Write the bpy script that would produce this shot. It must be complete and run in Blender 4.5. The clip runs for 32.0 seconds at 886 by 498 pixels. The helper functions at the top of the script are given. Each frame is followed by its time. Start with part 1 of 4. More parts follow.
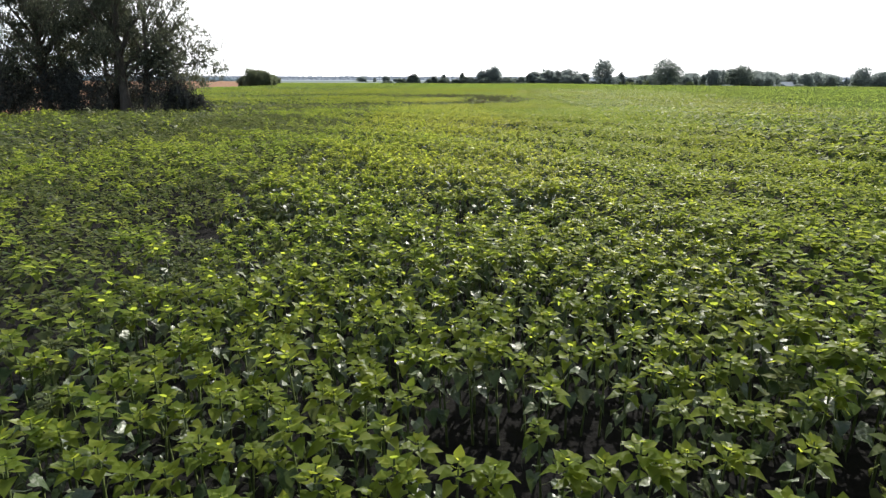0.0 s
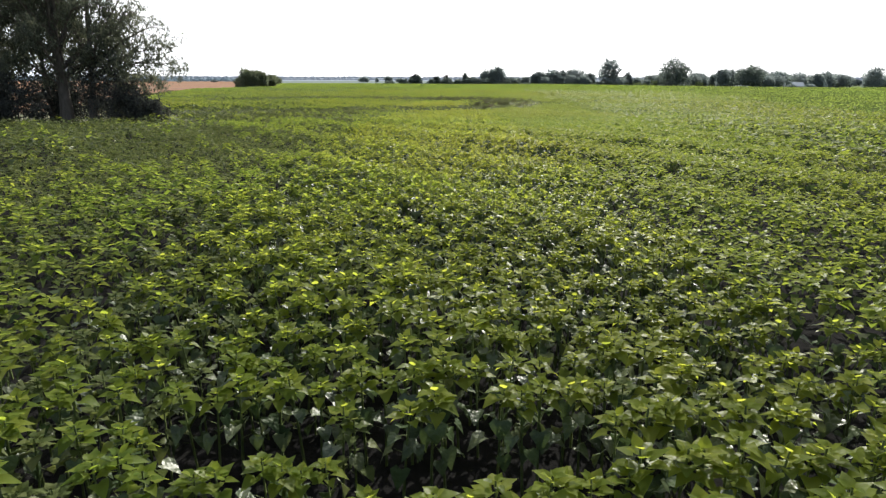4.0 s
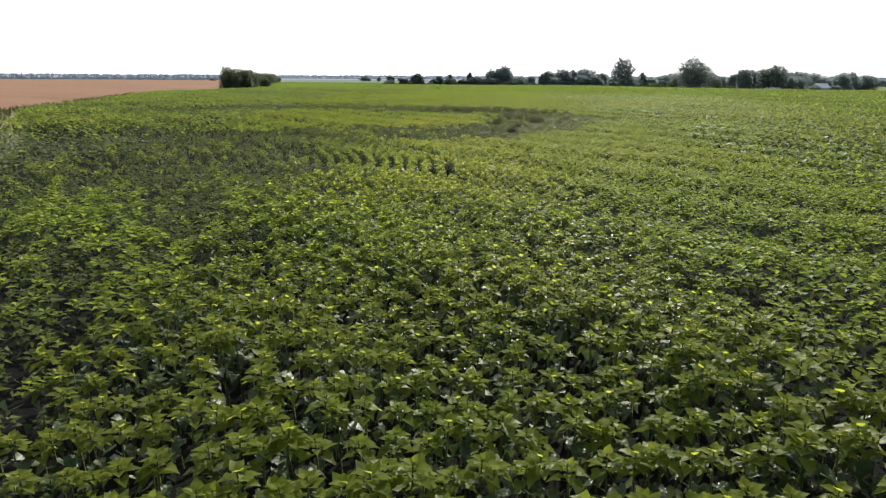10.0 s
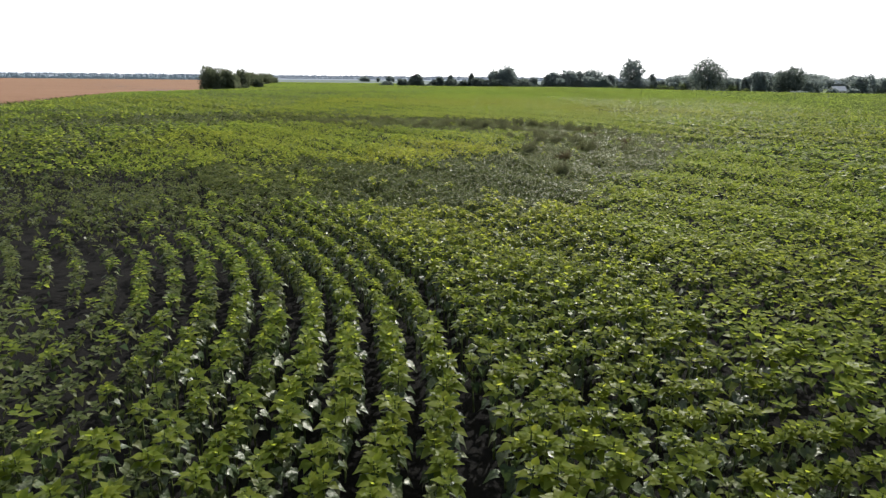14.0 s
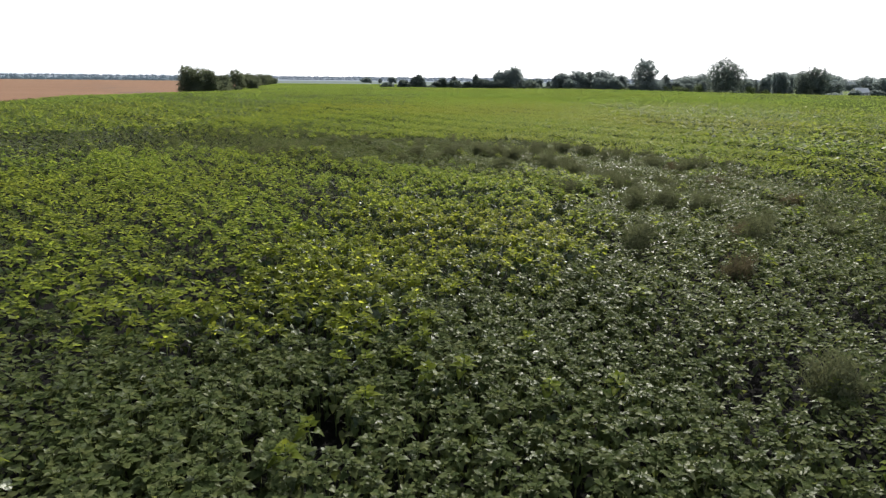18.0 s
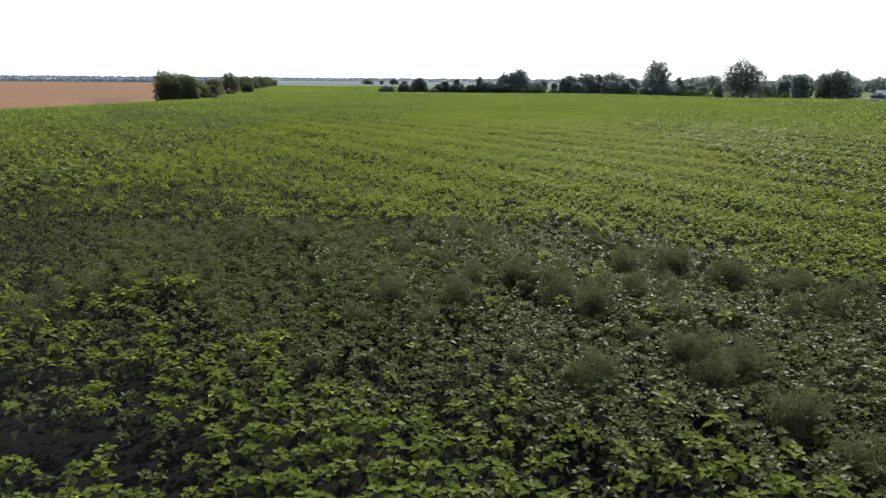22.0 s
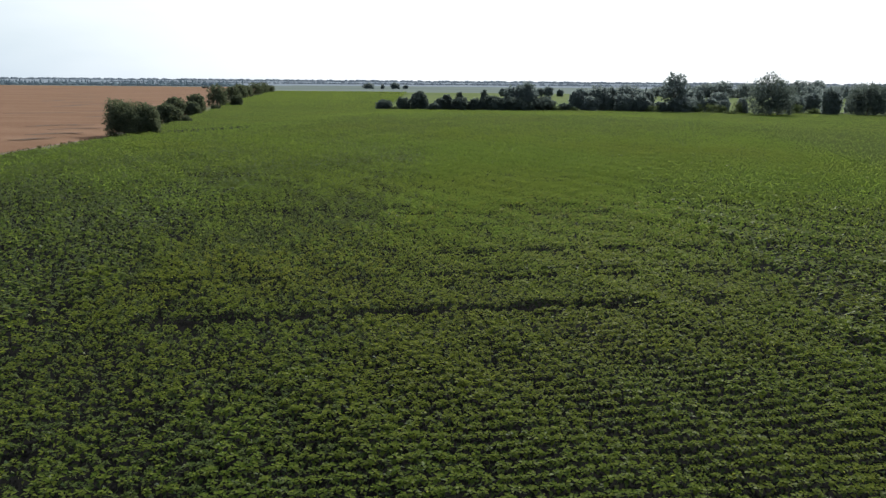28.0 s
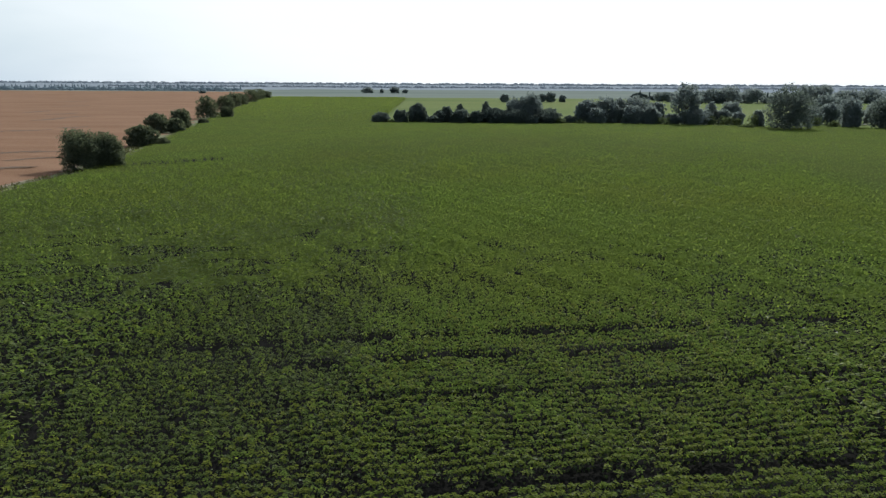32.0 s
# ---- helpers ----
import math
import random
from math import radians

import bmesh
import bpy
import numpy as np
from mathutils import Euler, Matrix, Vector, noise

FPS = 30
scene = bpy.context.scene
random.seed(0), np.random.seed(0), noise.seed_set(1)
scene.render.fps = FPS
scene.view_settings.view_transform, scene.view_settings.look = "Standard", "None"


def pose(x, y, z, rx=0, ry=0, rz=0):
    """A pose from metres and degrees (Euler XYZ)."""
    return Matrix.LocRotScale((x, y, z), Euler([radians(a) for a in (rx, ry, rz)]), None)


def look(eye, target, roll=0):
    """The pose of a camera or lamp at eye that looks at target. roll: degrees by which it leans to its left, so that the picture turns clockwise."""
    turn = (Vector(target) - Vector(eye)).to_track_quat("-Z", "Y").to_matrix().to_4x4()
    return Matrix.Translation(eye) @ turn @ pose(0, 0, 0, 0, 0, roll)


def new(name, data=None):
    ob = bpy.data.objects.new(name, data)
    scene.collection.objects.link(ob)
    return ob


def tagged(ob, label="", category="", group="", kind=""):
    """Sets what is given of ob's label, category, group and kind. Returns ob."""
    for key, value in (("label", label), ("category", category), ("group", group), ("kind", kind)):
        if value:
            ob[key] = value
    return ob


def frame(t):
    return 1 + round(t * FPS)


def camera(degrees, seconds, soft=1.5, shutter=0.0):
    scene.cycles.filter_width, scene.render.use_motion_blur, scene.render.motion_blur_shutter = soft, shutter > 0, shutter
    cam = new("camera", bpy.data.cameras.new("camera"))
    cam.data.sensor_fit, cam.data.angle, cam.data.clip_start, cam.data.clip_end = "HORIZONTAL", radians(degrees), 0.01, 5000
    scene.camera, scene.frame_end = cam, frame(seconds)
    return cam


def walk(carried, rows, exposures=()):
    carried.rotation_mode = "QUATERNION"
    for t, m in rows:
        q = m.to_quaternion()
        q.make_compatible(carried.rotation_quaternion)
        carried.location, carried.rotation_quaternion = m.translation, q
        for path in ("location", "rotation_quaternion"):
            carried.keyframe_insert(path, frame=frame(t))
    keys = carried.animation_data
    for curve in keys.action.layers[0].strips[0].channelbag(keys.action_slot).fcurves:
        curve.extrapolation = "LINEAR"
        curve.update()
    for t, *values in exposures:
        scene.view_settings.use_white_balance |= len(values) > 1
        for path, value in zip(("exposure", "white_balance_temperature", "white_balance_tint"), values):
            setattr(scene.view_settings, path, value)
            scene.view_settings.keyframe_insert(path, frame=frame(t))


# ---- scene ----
# ---------------------------------------------------------------- camera
cam = camera(70.0, 32.0, soft=1.4)
# seconds, x, y, z in metres, then tilt, lean and heading in degrees
PATH = [
    (0.0, 0.000, 0.000, 4.819, 74.792, 0.116, 0.369),
    (1.0, 0.036, 1.673, 4.824, 74.794, 0.137, 0.427),
    (2.0, 0.042, 4.527, 4.837, 74.803, 0.135, 0.484),
    (3.0, -0.001, 8.370, 4.872, 74.805, 0.121, 0.555),
    (3.5, -0.034, 10.585, 4.888, 74.806, 0.111, 0.585),
    (5.5, -0.176, 20.208, 5.004, 74.796, 0.081, 0.663),
    (6.0, -0.208, 22.738, 5.041, 74.763, 0.091, 0.708),
    (7.0, -0.287, 27.950, 5.111, 74.721, 0.188, 0.722),
    (8.0, -0.393, 33.243, 5.218, 74.707, 0.270, 0.721),
    (9.0, -0.493, 38.665, 5.344, 74.700, 0.290, 0.773),
    (10.0, -0.613, 44.220, 5.497, 74.720, 0.277, 0.820),
    (11.0, -0.741, 50.032, 5.578, 74.751, 0.313, 0.762),
    (12.0, -0.866, 56.079, 5.593, 74.774, 0.390, 0.773),
    (13.0, -1.008, 62.181, 5.559, 74.777, 0.465, 0.778),
    (14.0, -1.156, 68.274, 5.547, 74.781, 0.523, 0.775),
    (14.5, -1.223, 71.312, 5.505, 74.793, 0.542, 0.785),
    (16.5, -1.450, 83.544, 5.357, 74.848, 0.527, 0.889),
    (17.0, -1.499, 86.547, 5.400, 74.852, 0.522, 0.929),
    (18.0, -1.591, 92.354, 5.520, 74.868, 0.534, 1.026),
    (19.0, -1.704, 97.993, 5.623, 74.879, 0.586, 1.081),
    (20.0, -1.804, 103.537, 5.676, 74.878, 0.595, 1.115),
    (20.5, -1.853, 106.269, 5.843, 74.866, 0.579, 1.153),
    (21.0, -1.902, 109.000, 6.141, 74.860, 0.546, 1.197),
    (21.5, -1.945, 111.709, 6.560, 74.879, 0.483, 1.236),
    (22.0, -1.980, 114.405, 7.076, 74.929, 0.400, 1.281),
    (23.0, -2.060, 119.862, 8.263, 74.949, 0.363, 1.305),
    (24.0, -2.170, 125.408, 9.520, 74.909, 0.464, 1.280),
    (25.0, -2.285, 131.034, 11.044, 74.836, 0.539, 1.290),
    (25.5, -2.342, 133.924, 11.812, 74.848, 0.536, 1.310),
    (27.5, -2.544, 145.708, 14.086, 74.986, 0.480, 1.435),
    (28.0, -2.594, 148.602, 14.740, 75.007, 0.457, 1.456),
    (29.0, -2.697, 154.288, 16.218, 75.020, 0.428, 1.495),
    (30.0, -2.795, 159.860, 17.697, 75.068, 0.412, 1.524),
    (31.0, -2.876, 165.358, 19.199, 75.097, 0.342, 1.541),
    (32.0, -2.950, 170.844, 20.704, 75.128, 0.286, 1.505),
]
# the lean is a turn about the camera's own line of sight
walk(cam, [(t, pose(x, y, z, 0, 0, rz) @ pose(0, 0, 0, rx) @ pose(0, 0, 0, 0, 0, roll)) for t, x, y, z, rx, roll, rz in PATH],
     exposures=[(0.0, 0.76, 6500, 9), (3.0, 0.73, 6500, 9), (5.5, 0.68, 6500, 9), (8.5, 0.62, 6500, 9), (10.5, 0.50, 6500, 9), (14.0, 0.50, 6500, 9), (21.0, 0.37, 6450, 8), (24.5, 0.26, 6400, 7), (28.0, -0.04, 6250, 5), (32.0, -0.15, 6200, 4)])

# ---------------------------------------------------------------- light
SUN_EL, SUN_AZ = 36.0, 18.0          # degrees above the horizon, degrees to the right of +y
world = bpy.data.worlds.new("sky")
scene.world = world
world.use_nodes = True
wn = world.node_tree
sky = wn.nodes.new("ShaderNodeTexSky")
sky.sky_type = 'NISHITA'
sky.sun_disc = False
sky.sun_elevation, sky.sun_rotation = radians(SUN_EL), radians(SUN_AZ)
sky.air_density, sky.dust_density, sky.ozone_density = 1.0, 0.35, 1.0
# hazy glare round the sun and along the horizon, with thin cloud; open blue elsewhere
_d = Vector((math.sin(radians(SUN_AZ)) * math.cos(radians(SUN_EL)), math.cos(radians(SUN_AZ)) * math.cos(radians(SUN_EL)), math.sin(radians(SUN_EL))))
wc = wn.nodes.new("ShaderNodeTexCoord")
wm = wn.nodes.new("ShaderNodeMapping")
wm.inputs["Scale"].default_value = (1.0, 1.0, 3.5)
wnz = wn.nodes.new("ShaderNodeTexNoise")
wnz.inputs["Scale"].default_value, wnz.inputs["Detail"].default_value = 1.6, 5.0
wdot = wn.nodes.new("ShaderNodeVectorMath")
wdot.operation = 'DOT_PRODUCT'
wdot.inputs[1].default_value = _d
wadd = wn.nodes.new("ShaderNodeMath")
wadd.operation = 'MULTIPLY_ADD'
wadd.inputs[1].default_value = 0.45
wr = wn.nodes.new("ShaderNodeMapRange")
wr.interpolation_type = 'SMOOTHSTEP'
for _k, _v in (("From Min", 0.52), ("From Max", 1.0), ("To Min", 0.10), ("To Max", 0.97)):
    wr.inputs[_k].default_value = _v
wx = wn.nodes.new("ShaderNodeMix")
wx.data_type = 'RGBA'
wx.inputs[7].default_value = (14.0, 13.9, 14.2, 1)
wn.links.new(wc.outputs["Generated"], wm.inputs[0])
wn.links.new(wm.outputs[0], wnz.inputs["Vector"])
wn.links.new(wc.outputs["Generated"], wdot.inputs[0])
wn.links.new(wnz.outputs["Fac"], wadd.inputs[0])
wn.links.new(wdot.outputs["Value"], wadd.inputs[2])
wn.links.new(wadd.outputs[0], wr.inputs["Value"])
wsep = wn.nodes.new("ShaderNodeSeparateXYZ")
wh = wn.nodes.new("ShaderNodeMapRange")
wh.interpolation_type = 'SMOOTHSTEP'
for _k, _v in (("From Min", 0.0), ("From Max", 0.20), ("To Min", 0.85), ("To Max", 0.0)):
    wh.inputs[_k].default_value = _v
whaze = wn.nodes.new("ShaderNodeMix")
whaze.data_type = 'RGBA'
whaze.inputs[7].default_value = (6.4, 8.0, 10.0, 1)
wn.links.new(wc.outputs["Generated"], wsep.inputs[0])
wn.links.new(wsep.outputs["Z"], wh.inputs["Value"])
wn.links.new(wr.outputs[0], wx.inputs[0])
wn.links.new(wh.outputs[0], whaze.inputs[0])
wn.links.new(sky.outputs[0], whaze.inputs[6])
wn.links.new(whaze.outputs[2], wx.inputs[6])
wn.links.new(wx.outputs[2], wn.nodes["Background"].inputs[0])
wn.nodes["Background"].inputs[1].default_value = 0.085

sun = new("sun", bpy.data.lights.new("sun", 'SUN'))
sun.data.energy, sun.data.angle, sun.data.color = 5.0, radians(0.6), (1.0, 0.95, 0.86)
sun.matrix_world = look(_d * 50, (0, 0, 0))


# ---------------------------------------------------------------- materials
def material(name):
    m = bpy.data.materials.new(name)
    m.use_nodes = True
    t = m.node_tree
    return m, t, t.nodes, t.links, t.nodes["Principled BSDF"]


def ramp(nodes, links, fac, stops):
    r = nodes.new("ShaderNodeValToRGB")
    e = r.color_ramp.elements
    e[0].position, e[0].color = stops[0][0], (*stops[0][1], 1)
    e[1].position, e[1].color = stops[-1][0], (*stops[-1][1], 1)
    for p, c in stops[1:-1]:
        e.new(p).color = (*c, 1)
    links.new(fac, r.inputs[0])
    return r.outputs[0]


def noise_of(nodes, links, scale, detail=4.0, rough=0.6, coords="Object", stretch=None):
    c = nodes.new("ShaderNodeTexCoord")
    n = nodes.new("ShaderNodeTexNoise")
    n.inputs["Scale"].default_value, n.inputs["Detail"].default_value, n.inputs["Roughness"].default_value = scale, detail, rough
    src = c.outputs[coords]
    if stretch:
        mp = nodes.new("ShaderNodeMapping")
        mp.inputs["Scale"].default_value = stretch
        links.new(src, mp.inputs[0])
        src = mp.outputs[0]
    links.new(src, n.inputs["Vector"])
    return n.outputs["Fac"]


def mixed(nodes, links, fac, a, b, blend='MIX'):
    m = nodes.new("ShaderNodeMix")
    m.data_type, m.blend_type = 'RGBA', blend
    for sock, val in ((m.inputs[0], fac), (m.inputs[6], a), (m.inputs[7], b)):
        if hasattr(val, "is_linked"):
            links.new(val, sock)
        else:
            sock.default_value = val if isinstance(val, float) else (*val, 1)
    return m.outputs[2]


def bumped(nodes, links, bsdf, height, strength, distance):
    b = nodes.new("ShaderNodeBump")
    b.inputs["Strength"].default_value, b.inputs["Distance"].default_value = strength, distance
    links.new(height, b.inputs["Height"])
    links.new(b.outputs[0], bsdf.inputs["Normal"])
    return b.outputs[0]


def leaf_material(name, stops, glow, thin=0.4, rough=0.45, gloss=0.5, patch=0.03, yellow=None, single=False, waxy=0.84, ripple=0.0):
    """Leaves: colour differs leaf by leaf and over the land; part of the light goes through the blade."""
    m, t, n, l, p = material(name)
    g = n.new("ShaderNodeNewGeometry")
    chance = n.new("ShaderNodeObjectInfo").outputs["Random"] if single else g.outputs["Random Per Island"]
    col = ramp(n, l, chance, stops)
    if yellow:
        pn = noise_of(n, l, patch, 3.0, 0.6)
        pm = ramp(n, l, pn, [(0.42, (0, 0, 0)), (0.68, (1, 1, 1))])
        col = mixed(n, l, pm, col, mixed(n, l, 0.40, col, yellow))
    l.new(col, p.inputs["Base Color"])
    p.inputs["Roughness"].default_value = rough
    if ripple:                            # puckered blade between the veins
        bumped(n, l, p, noise_of(n, l, 17.0, 2.0, 0.5), ripple, 0.03)
    # only some blades are turned and waxy enough to shine
    mu = n.new("ShaderNodeMath")
    mu.operation = 'MULTIPLY'
    mu.inputs[1].default_value = 17.31
    fr = n.new("ShaderNodeMath")
    fr.operation = 'FRACT'
    l.new(chance, mu.inputs[0])
    l.new(mu.outputs[0], fr.inputs[0])
    mr = n.new("ShaderNodeMapRange")
    for key, v in (("From Min", waxy), ("From Max", 1.0), ("To Min", gloss * 0.05), ("To Max", gloss)):
        mr.inputs[key].default_value = v
    l.new(fr.outputs[0], mr.inputs["Value"])
    l.new(mr.outputs[0], p.inputs["Specular IOR Level"])
    tr = n.new("ShaderNodeBsdfTranslucent")
    l.new(mixed(n, l, 1.0, col, glow, 'MULTIPLY'), tr.inputs["Color"])
    mx = n.new("ShaderNodeMixShader")
    mx.inputs[0].default_value = thin
    l.new(p.outputs[0], mx.inputs[1])
    l.new(tr.outputs[0], mx.inputs[2])
    l.new(mx.outputs[0], n["Material Output"].inputs["Surface"])
    return m


# older leaves are darker green; the shade under the rosettes is added to it
OLD_SHADED = [(0.0, (0.032, 0.052, 0.024)), (0.6, (0.050, 0.074, 0.032)), (1.0, (0.090, 0.106, 0.052))]
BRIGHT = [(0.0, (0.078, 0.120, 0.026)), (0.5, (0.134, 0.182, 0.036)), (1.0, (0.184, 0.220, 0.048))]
M_LEAF, M_LEAF_ONE = [leaf_material(nm, BRIGHT, (2.15, 1.98, 1.1), 0.66, 0.42, 0.34, 0.035, (0.20, 0.18, 0.035), one, 0.70, 0.5) for nm, one in (("young sunflower leaf", False), ("single young sunflower leaf", True))]
M_LEAF_OLD_SHADED, M_LEAF_OLD_SHADED_ONE = [leaf_material(nm, OLD_SHADED, (1.5, 1.45, 1.0), 0.26, 0.42, 0.7, 0.035, None, one, 0.1, 0.9) for nm, one in (("old shade-toned sunflower leaf", False), ("single old shade-toned sunflower leaf", True))]
M_LEAF_MATT = leaf_material("sunflower leaf farther off", BRIGHT, (1.62, 1.56, 1.0), 0.54, 0.50, 0.26, 0.035, (0.18, 0.175, 0.035), False, 0.75, 0.5)
M_LEAF_FAR = leaf_material("sunflower leaf far off", [(0.0, (0.122, 0.178, 0.046)), (1.0, (0.158, 0.216, 0.058))], (1.65, 1.60, 1.0), 0.52, 0.75, 0.05, 0.02, (0.150, 0.160, 0.045))
M_LEAF_LOW = leaf_material("lower shade-toned sunflower leaf", OLD_SHADED, (1.6, 1.5, 1.0), 0.30, 0.5, 0.2, 0.035, None, False, 0.8)
DULL = [(0.0, (0.049, 0.068, 0.026)), (0.6, (0.074, 0.093, 0.036)), (1.0, (0.116, 0.132, 0.054))]
DIM = [(0.0, (0.058, 0.088, 0.026)), (0.6, (0.092, 0.124, 0.036)), (1.0, (0.134, 0.164, 0.050))]
M_LEAF_DULL, M_LEAF_DIM = [leaf_material(nm, cols, (1.5, 1.45, 1.0), 0.40, 0.40, sh, waxy=0.6, ripple=0.6) for nm, cols, sh in (("dull sunflower leaf", DULL, 0.18), ("dull sunflower leaf farther off", DIM, 0.25))]
M_TREE = leaf_material("willow leaf", [(0.0, (0.058, 0.063, 0.050)), (0.6, (0.088, 0.097, 0.073)), (1.0, (0.145, 0.158, 0.112))], (1.35, 1.35, 1.15), 0.42, 0.5, 0.4)
# pale blue-grey base holds the haze over the distant trees
M_TREE_HAZED = leaf_material("haze-paled broad tree leaf", [(0.0, (0.138, 0.162, 0.160)), (1.0, (0.195, 0.224, 0.212))], (1.7, 1.7, 1.7), 0.46, 0.9, 0.02)
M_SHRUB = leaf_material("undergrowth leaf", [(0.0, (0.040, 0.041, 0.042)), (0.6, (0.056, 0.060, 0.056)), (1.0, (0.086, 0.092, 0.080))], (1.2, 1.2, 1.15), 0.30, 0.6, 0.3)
# bluish base: the haze before the far hedge is put into the colour
M_BUSH_HAZED = leaf_material("bush leaf", [(0.0, (0.076, 0.093, 0.090)), (1.0, (0.128, 0.152, 0.135))], (1.6, 1.6, 1.5), 0.44, 0.9, 0.03)
M_BORDER = leaf_material("border bush leaf", [(0.0, (0.074, 0.088, 0.062)), (1.0, (0.140, 0.158, 0.106))], (1.5, 1.5, 1.25), 0.42, 0.9, 0.03)
M_GRASS = leaf_material("verge grass", [(0.0, (0.05, 0.066, 0.025)), (0.6, (0.085, 0.092, 0.040)), (1.0, (0.14, 0.118, 0.066))], (1.3, 1.25, 1.0), 0.3, 0.8, 0.05)


def stem_material():
    m, t, n, l, p = material("sunflower stem")
    f = noise_of(n, l, 14.0, 3.0)
    l.new(ramp(n, l, f, [(0.3, (0.06, 0.085, 0.03)), (0.7, (0.11, 0.135, 0.05))]), p.inputs["Base Color"])
    p.inputs["Roughness"].default_value = 0.7
    p.inputs["Specular IOR Level"].default_value = 0.1
    return m


def bark_material():
    m, t, n, l, p = material("bark")
    f = noise_of(n, l, 6.0, 6.0, 0.7, stretch=(1, 1, 0.2))
    l.new(ramp(n, l, f, [(0.3, (0.035, 0.028, 0.022)), (0.7, (0.12, 0.10, 0.08))]), p.inputs["Base Color"])
    p.inputs["Roughness"].default_value = 0.9
    bumped(n, l, p, f, 0.8, 0.05)
    return m


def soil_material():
    m, t, n, l, p = material("shade-darkened soil")
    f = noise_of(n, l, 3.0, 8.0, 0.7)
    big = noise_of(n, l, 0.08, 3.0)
    # dark earth, made blacker still to hold the shade between the rows
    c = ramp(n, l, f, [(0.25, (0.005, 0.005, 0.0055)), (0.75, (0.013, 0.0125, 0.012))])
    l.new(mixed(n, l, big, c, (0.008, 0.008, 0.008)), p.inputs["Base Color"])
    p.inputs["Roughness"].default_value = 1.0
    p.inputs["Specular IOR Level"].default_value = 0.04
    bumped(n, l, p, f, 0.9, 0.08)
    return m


def meadow_material():
    m, t, n, l, p = material("meadow")
    a = noise_of(n, l, 0.004, 4.0, 0.55, stretch=(0.6, 1.8, 1))
    b = noise_of(n, l, 0.6, 6.0, 0.7)
    c = ramp(n, l, a, [(0.30, (0.060, 0.090, 0.026)), (0.5, (0.085, 0.118, 0.036)), (0.62, (0.105, 0.126, 0.046)), (0.75, (0.060, 0.090, 0.030))])
    l.new(mixed(n, l, 0.35, c, ramp(n, l, b, [(0.3, (0.06, 0.09, 0.03)), (0.7, (0.2, 0.23, 0.09))])), p.inputs["Base Color"])
    p.inputs["Roughness"].default_value = 1.0
    p.inputs["Specular IOR Level"].default_value = 0.03
    bumped(n, l, p, b, 0.6, 0.3)
    return m


def canopy_material():
    """The crop seen from far off: leaves too small to tell apart."""
    m, t, n, l, p = material("far sunflower canopy")
    a = noise_of(n, l, 2.2, 6.0, 0.75)
    b = noise_of(n, l, 0.035, 3.0, 0.6)
    c = ramp(n, l, a, [(0.30, (0.058, 0.086, 0.022)), (0.5, (0.088, 0.122, 0.031)), (0.72, (0.122, 0.158, 0.041))])
    c = mixed(n, l, ramp(n, l, b, [(0.42, (0, 0, 0)), (0.68, (1, 1, 1))]), c, mixed(n, l, 0.45, c, (0.110, 0.126, 0.034)))
    l.new(c, p.inputs["Base Color"])
    p.inputs["Roughness"].default_value = 1.0
    p.inputs["Specular IOR Level"].default_value = 0.03
    bumped(n, l, p, a, 1.0, 0.5)
    tr = n.new("ShaderNodeBsdfTranslucent")
    l.new(mixed(n, l, 1.0, c, (1.7, 1.6, 1.0), 'MULTIPLY'), tr.inputs["Color"])
    mx = n.new("ShaderNodeMixShader")
    mx.inputs[0].default_value = 0.32
    l.new(p.outputs[0], mx.inputs[1])
    l.new(tr.outputs[0], mx.inputs[2])
    l.new(mx.outputs[0], n["Material Output"].inputs["Surface"])
    return m


def wheat_material():
    m, t, n, l, p = material("ripe wheat")
    a = noise_of(n, l, 0.02, 4.0, 0.6, stretch=(0.5, 2.0, 1))
    b = noise_of(n, l, 2.5, 6.0, 0.75)
    c = ramp(n, l, a, [(0.3, (0.148, 0.086, 0.062)), (0.55, (0.196, 0.116, 0.086)), (0.75, (0.232, 0.146, 0.108))])
    l.new(mixed(n, l, 0.3, c, ramp(n, l, b, [(0.3, (0.10, 0.055, 0.025)), (0.7, (0.30, 0.19, 0.10))])), p.inputs["Base Color"])
    p.inputs["Roughness"].default_value = 1.0
    p.inputs["Specular IOR Level"].default_value = 0.03
    bumped(n, l, p, b, 0.8, 0.25)
    return m


def plain(name, a, b, scale, rough=0.8, bump=0.3, dist=0.02):
    m, t, n, l, p = material(name)
    f = noise_of(n, l, scale, 5.0, 0.65)
    l.new(ramp(n, l, f, [(0.3, a), (0.7, b)]), p.inputs["Base Color"])
    p.inputs["Roughness"].default_value = rough
    if bump:
        bumped(n, l, p, f, bump, dist)
    return m


M_STEM, M_BARK, M_SOIL, M_MEADOW, M_CANOPY, M_WHEAT = stem_material(), bark_material(), soil_material(), meadow_material(), canopy_material(), wheat_material()
M_TRACK = plain("dry dirt track", (0.12, 0.09, 0.065), (0.20, 0.155, 0.115), 1.2, 0.95, 0.5, 0.05)
M_VERGE = plain("dry verge", (0.055, 0.072, 0.024), (0.13, 0.125, 0.055), 0.7, 0.95, 0.6, 0.2)


# ---------------------------------------------------------------- lie of the land
def step(a, b, v):
    u = np.clip((v - a) / (b - a), 0, 1)
    return u * u * (3 - 2 * u)


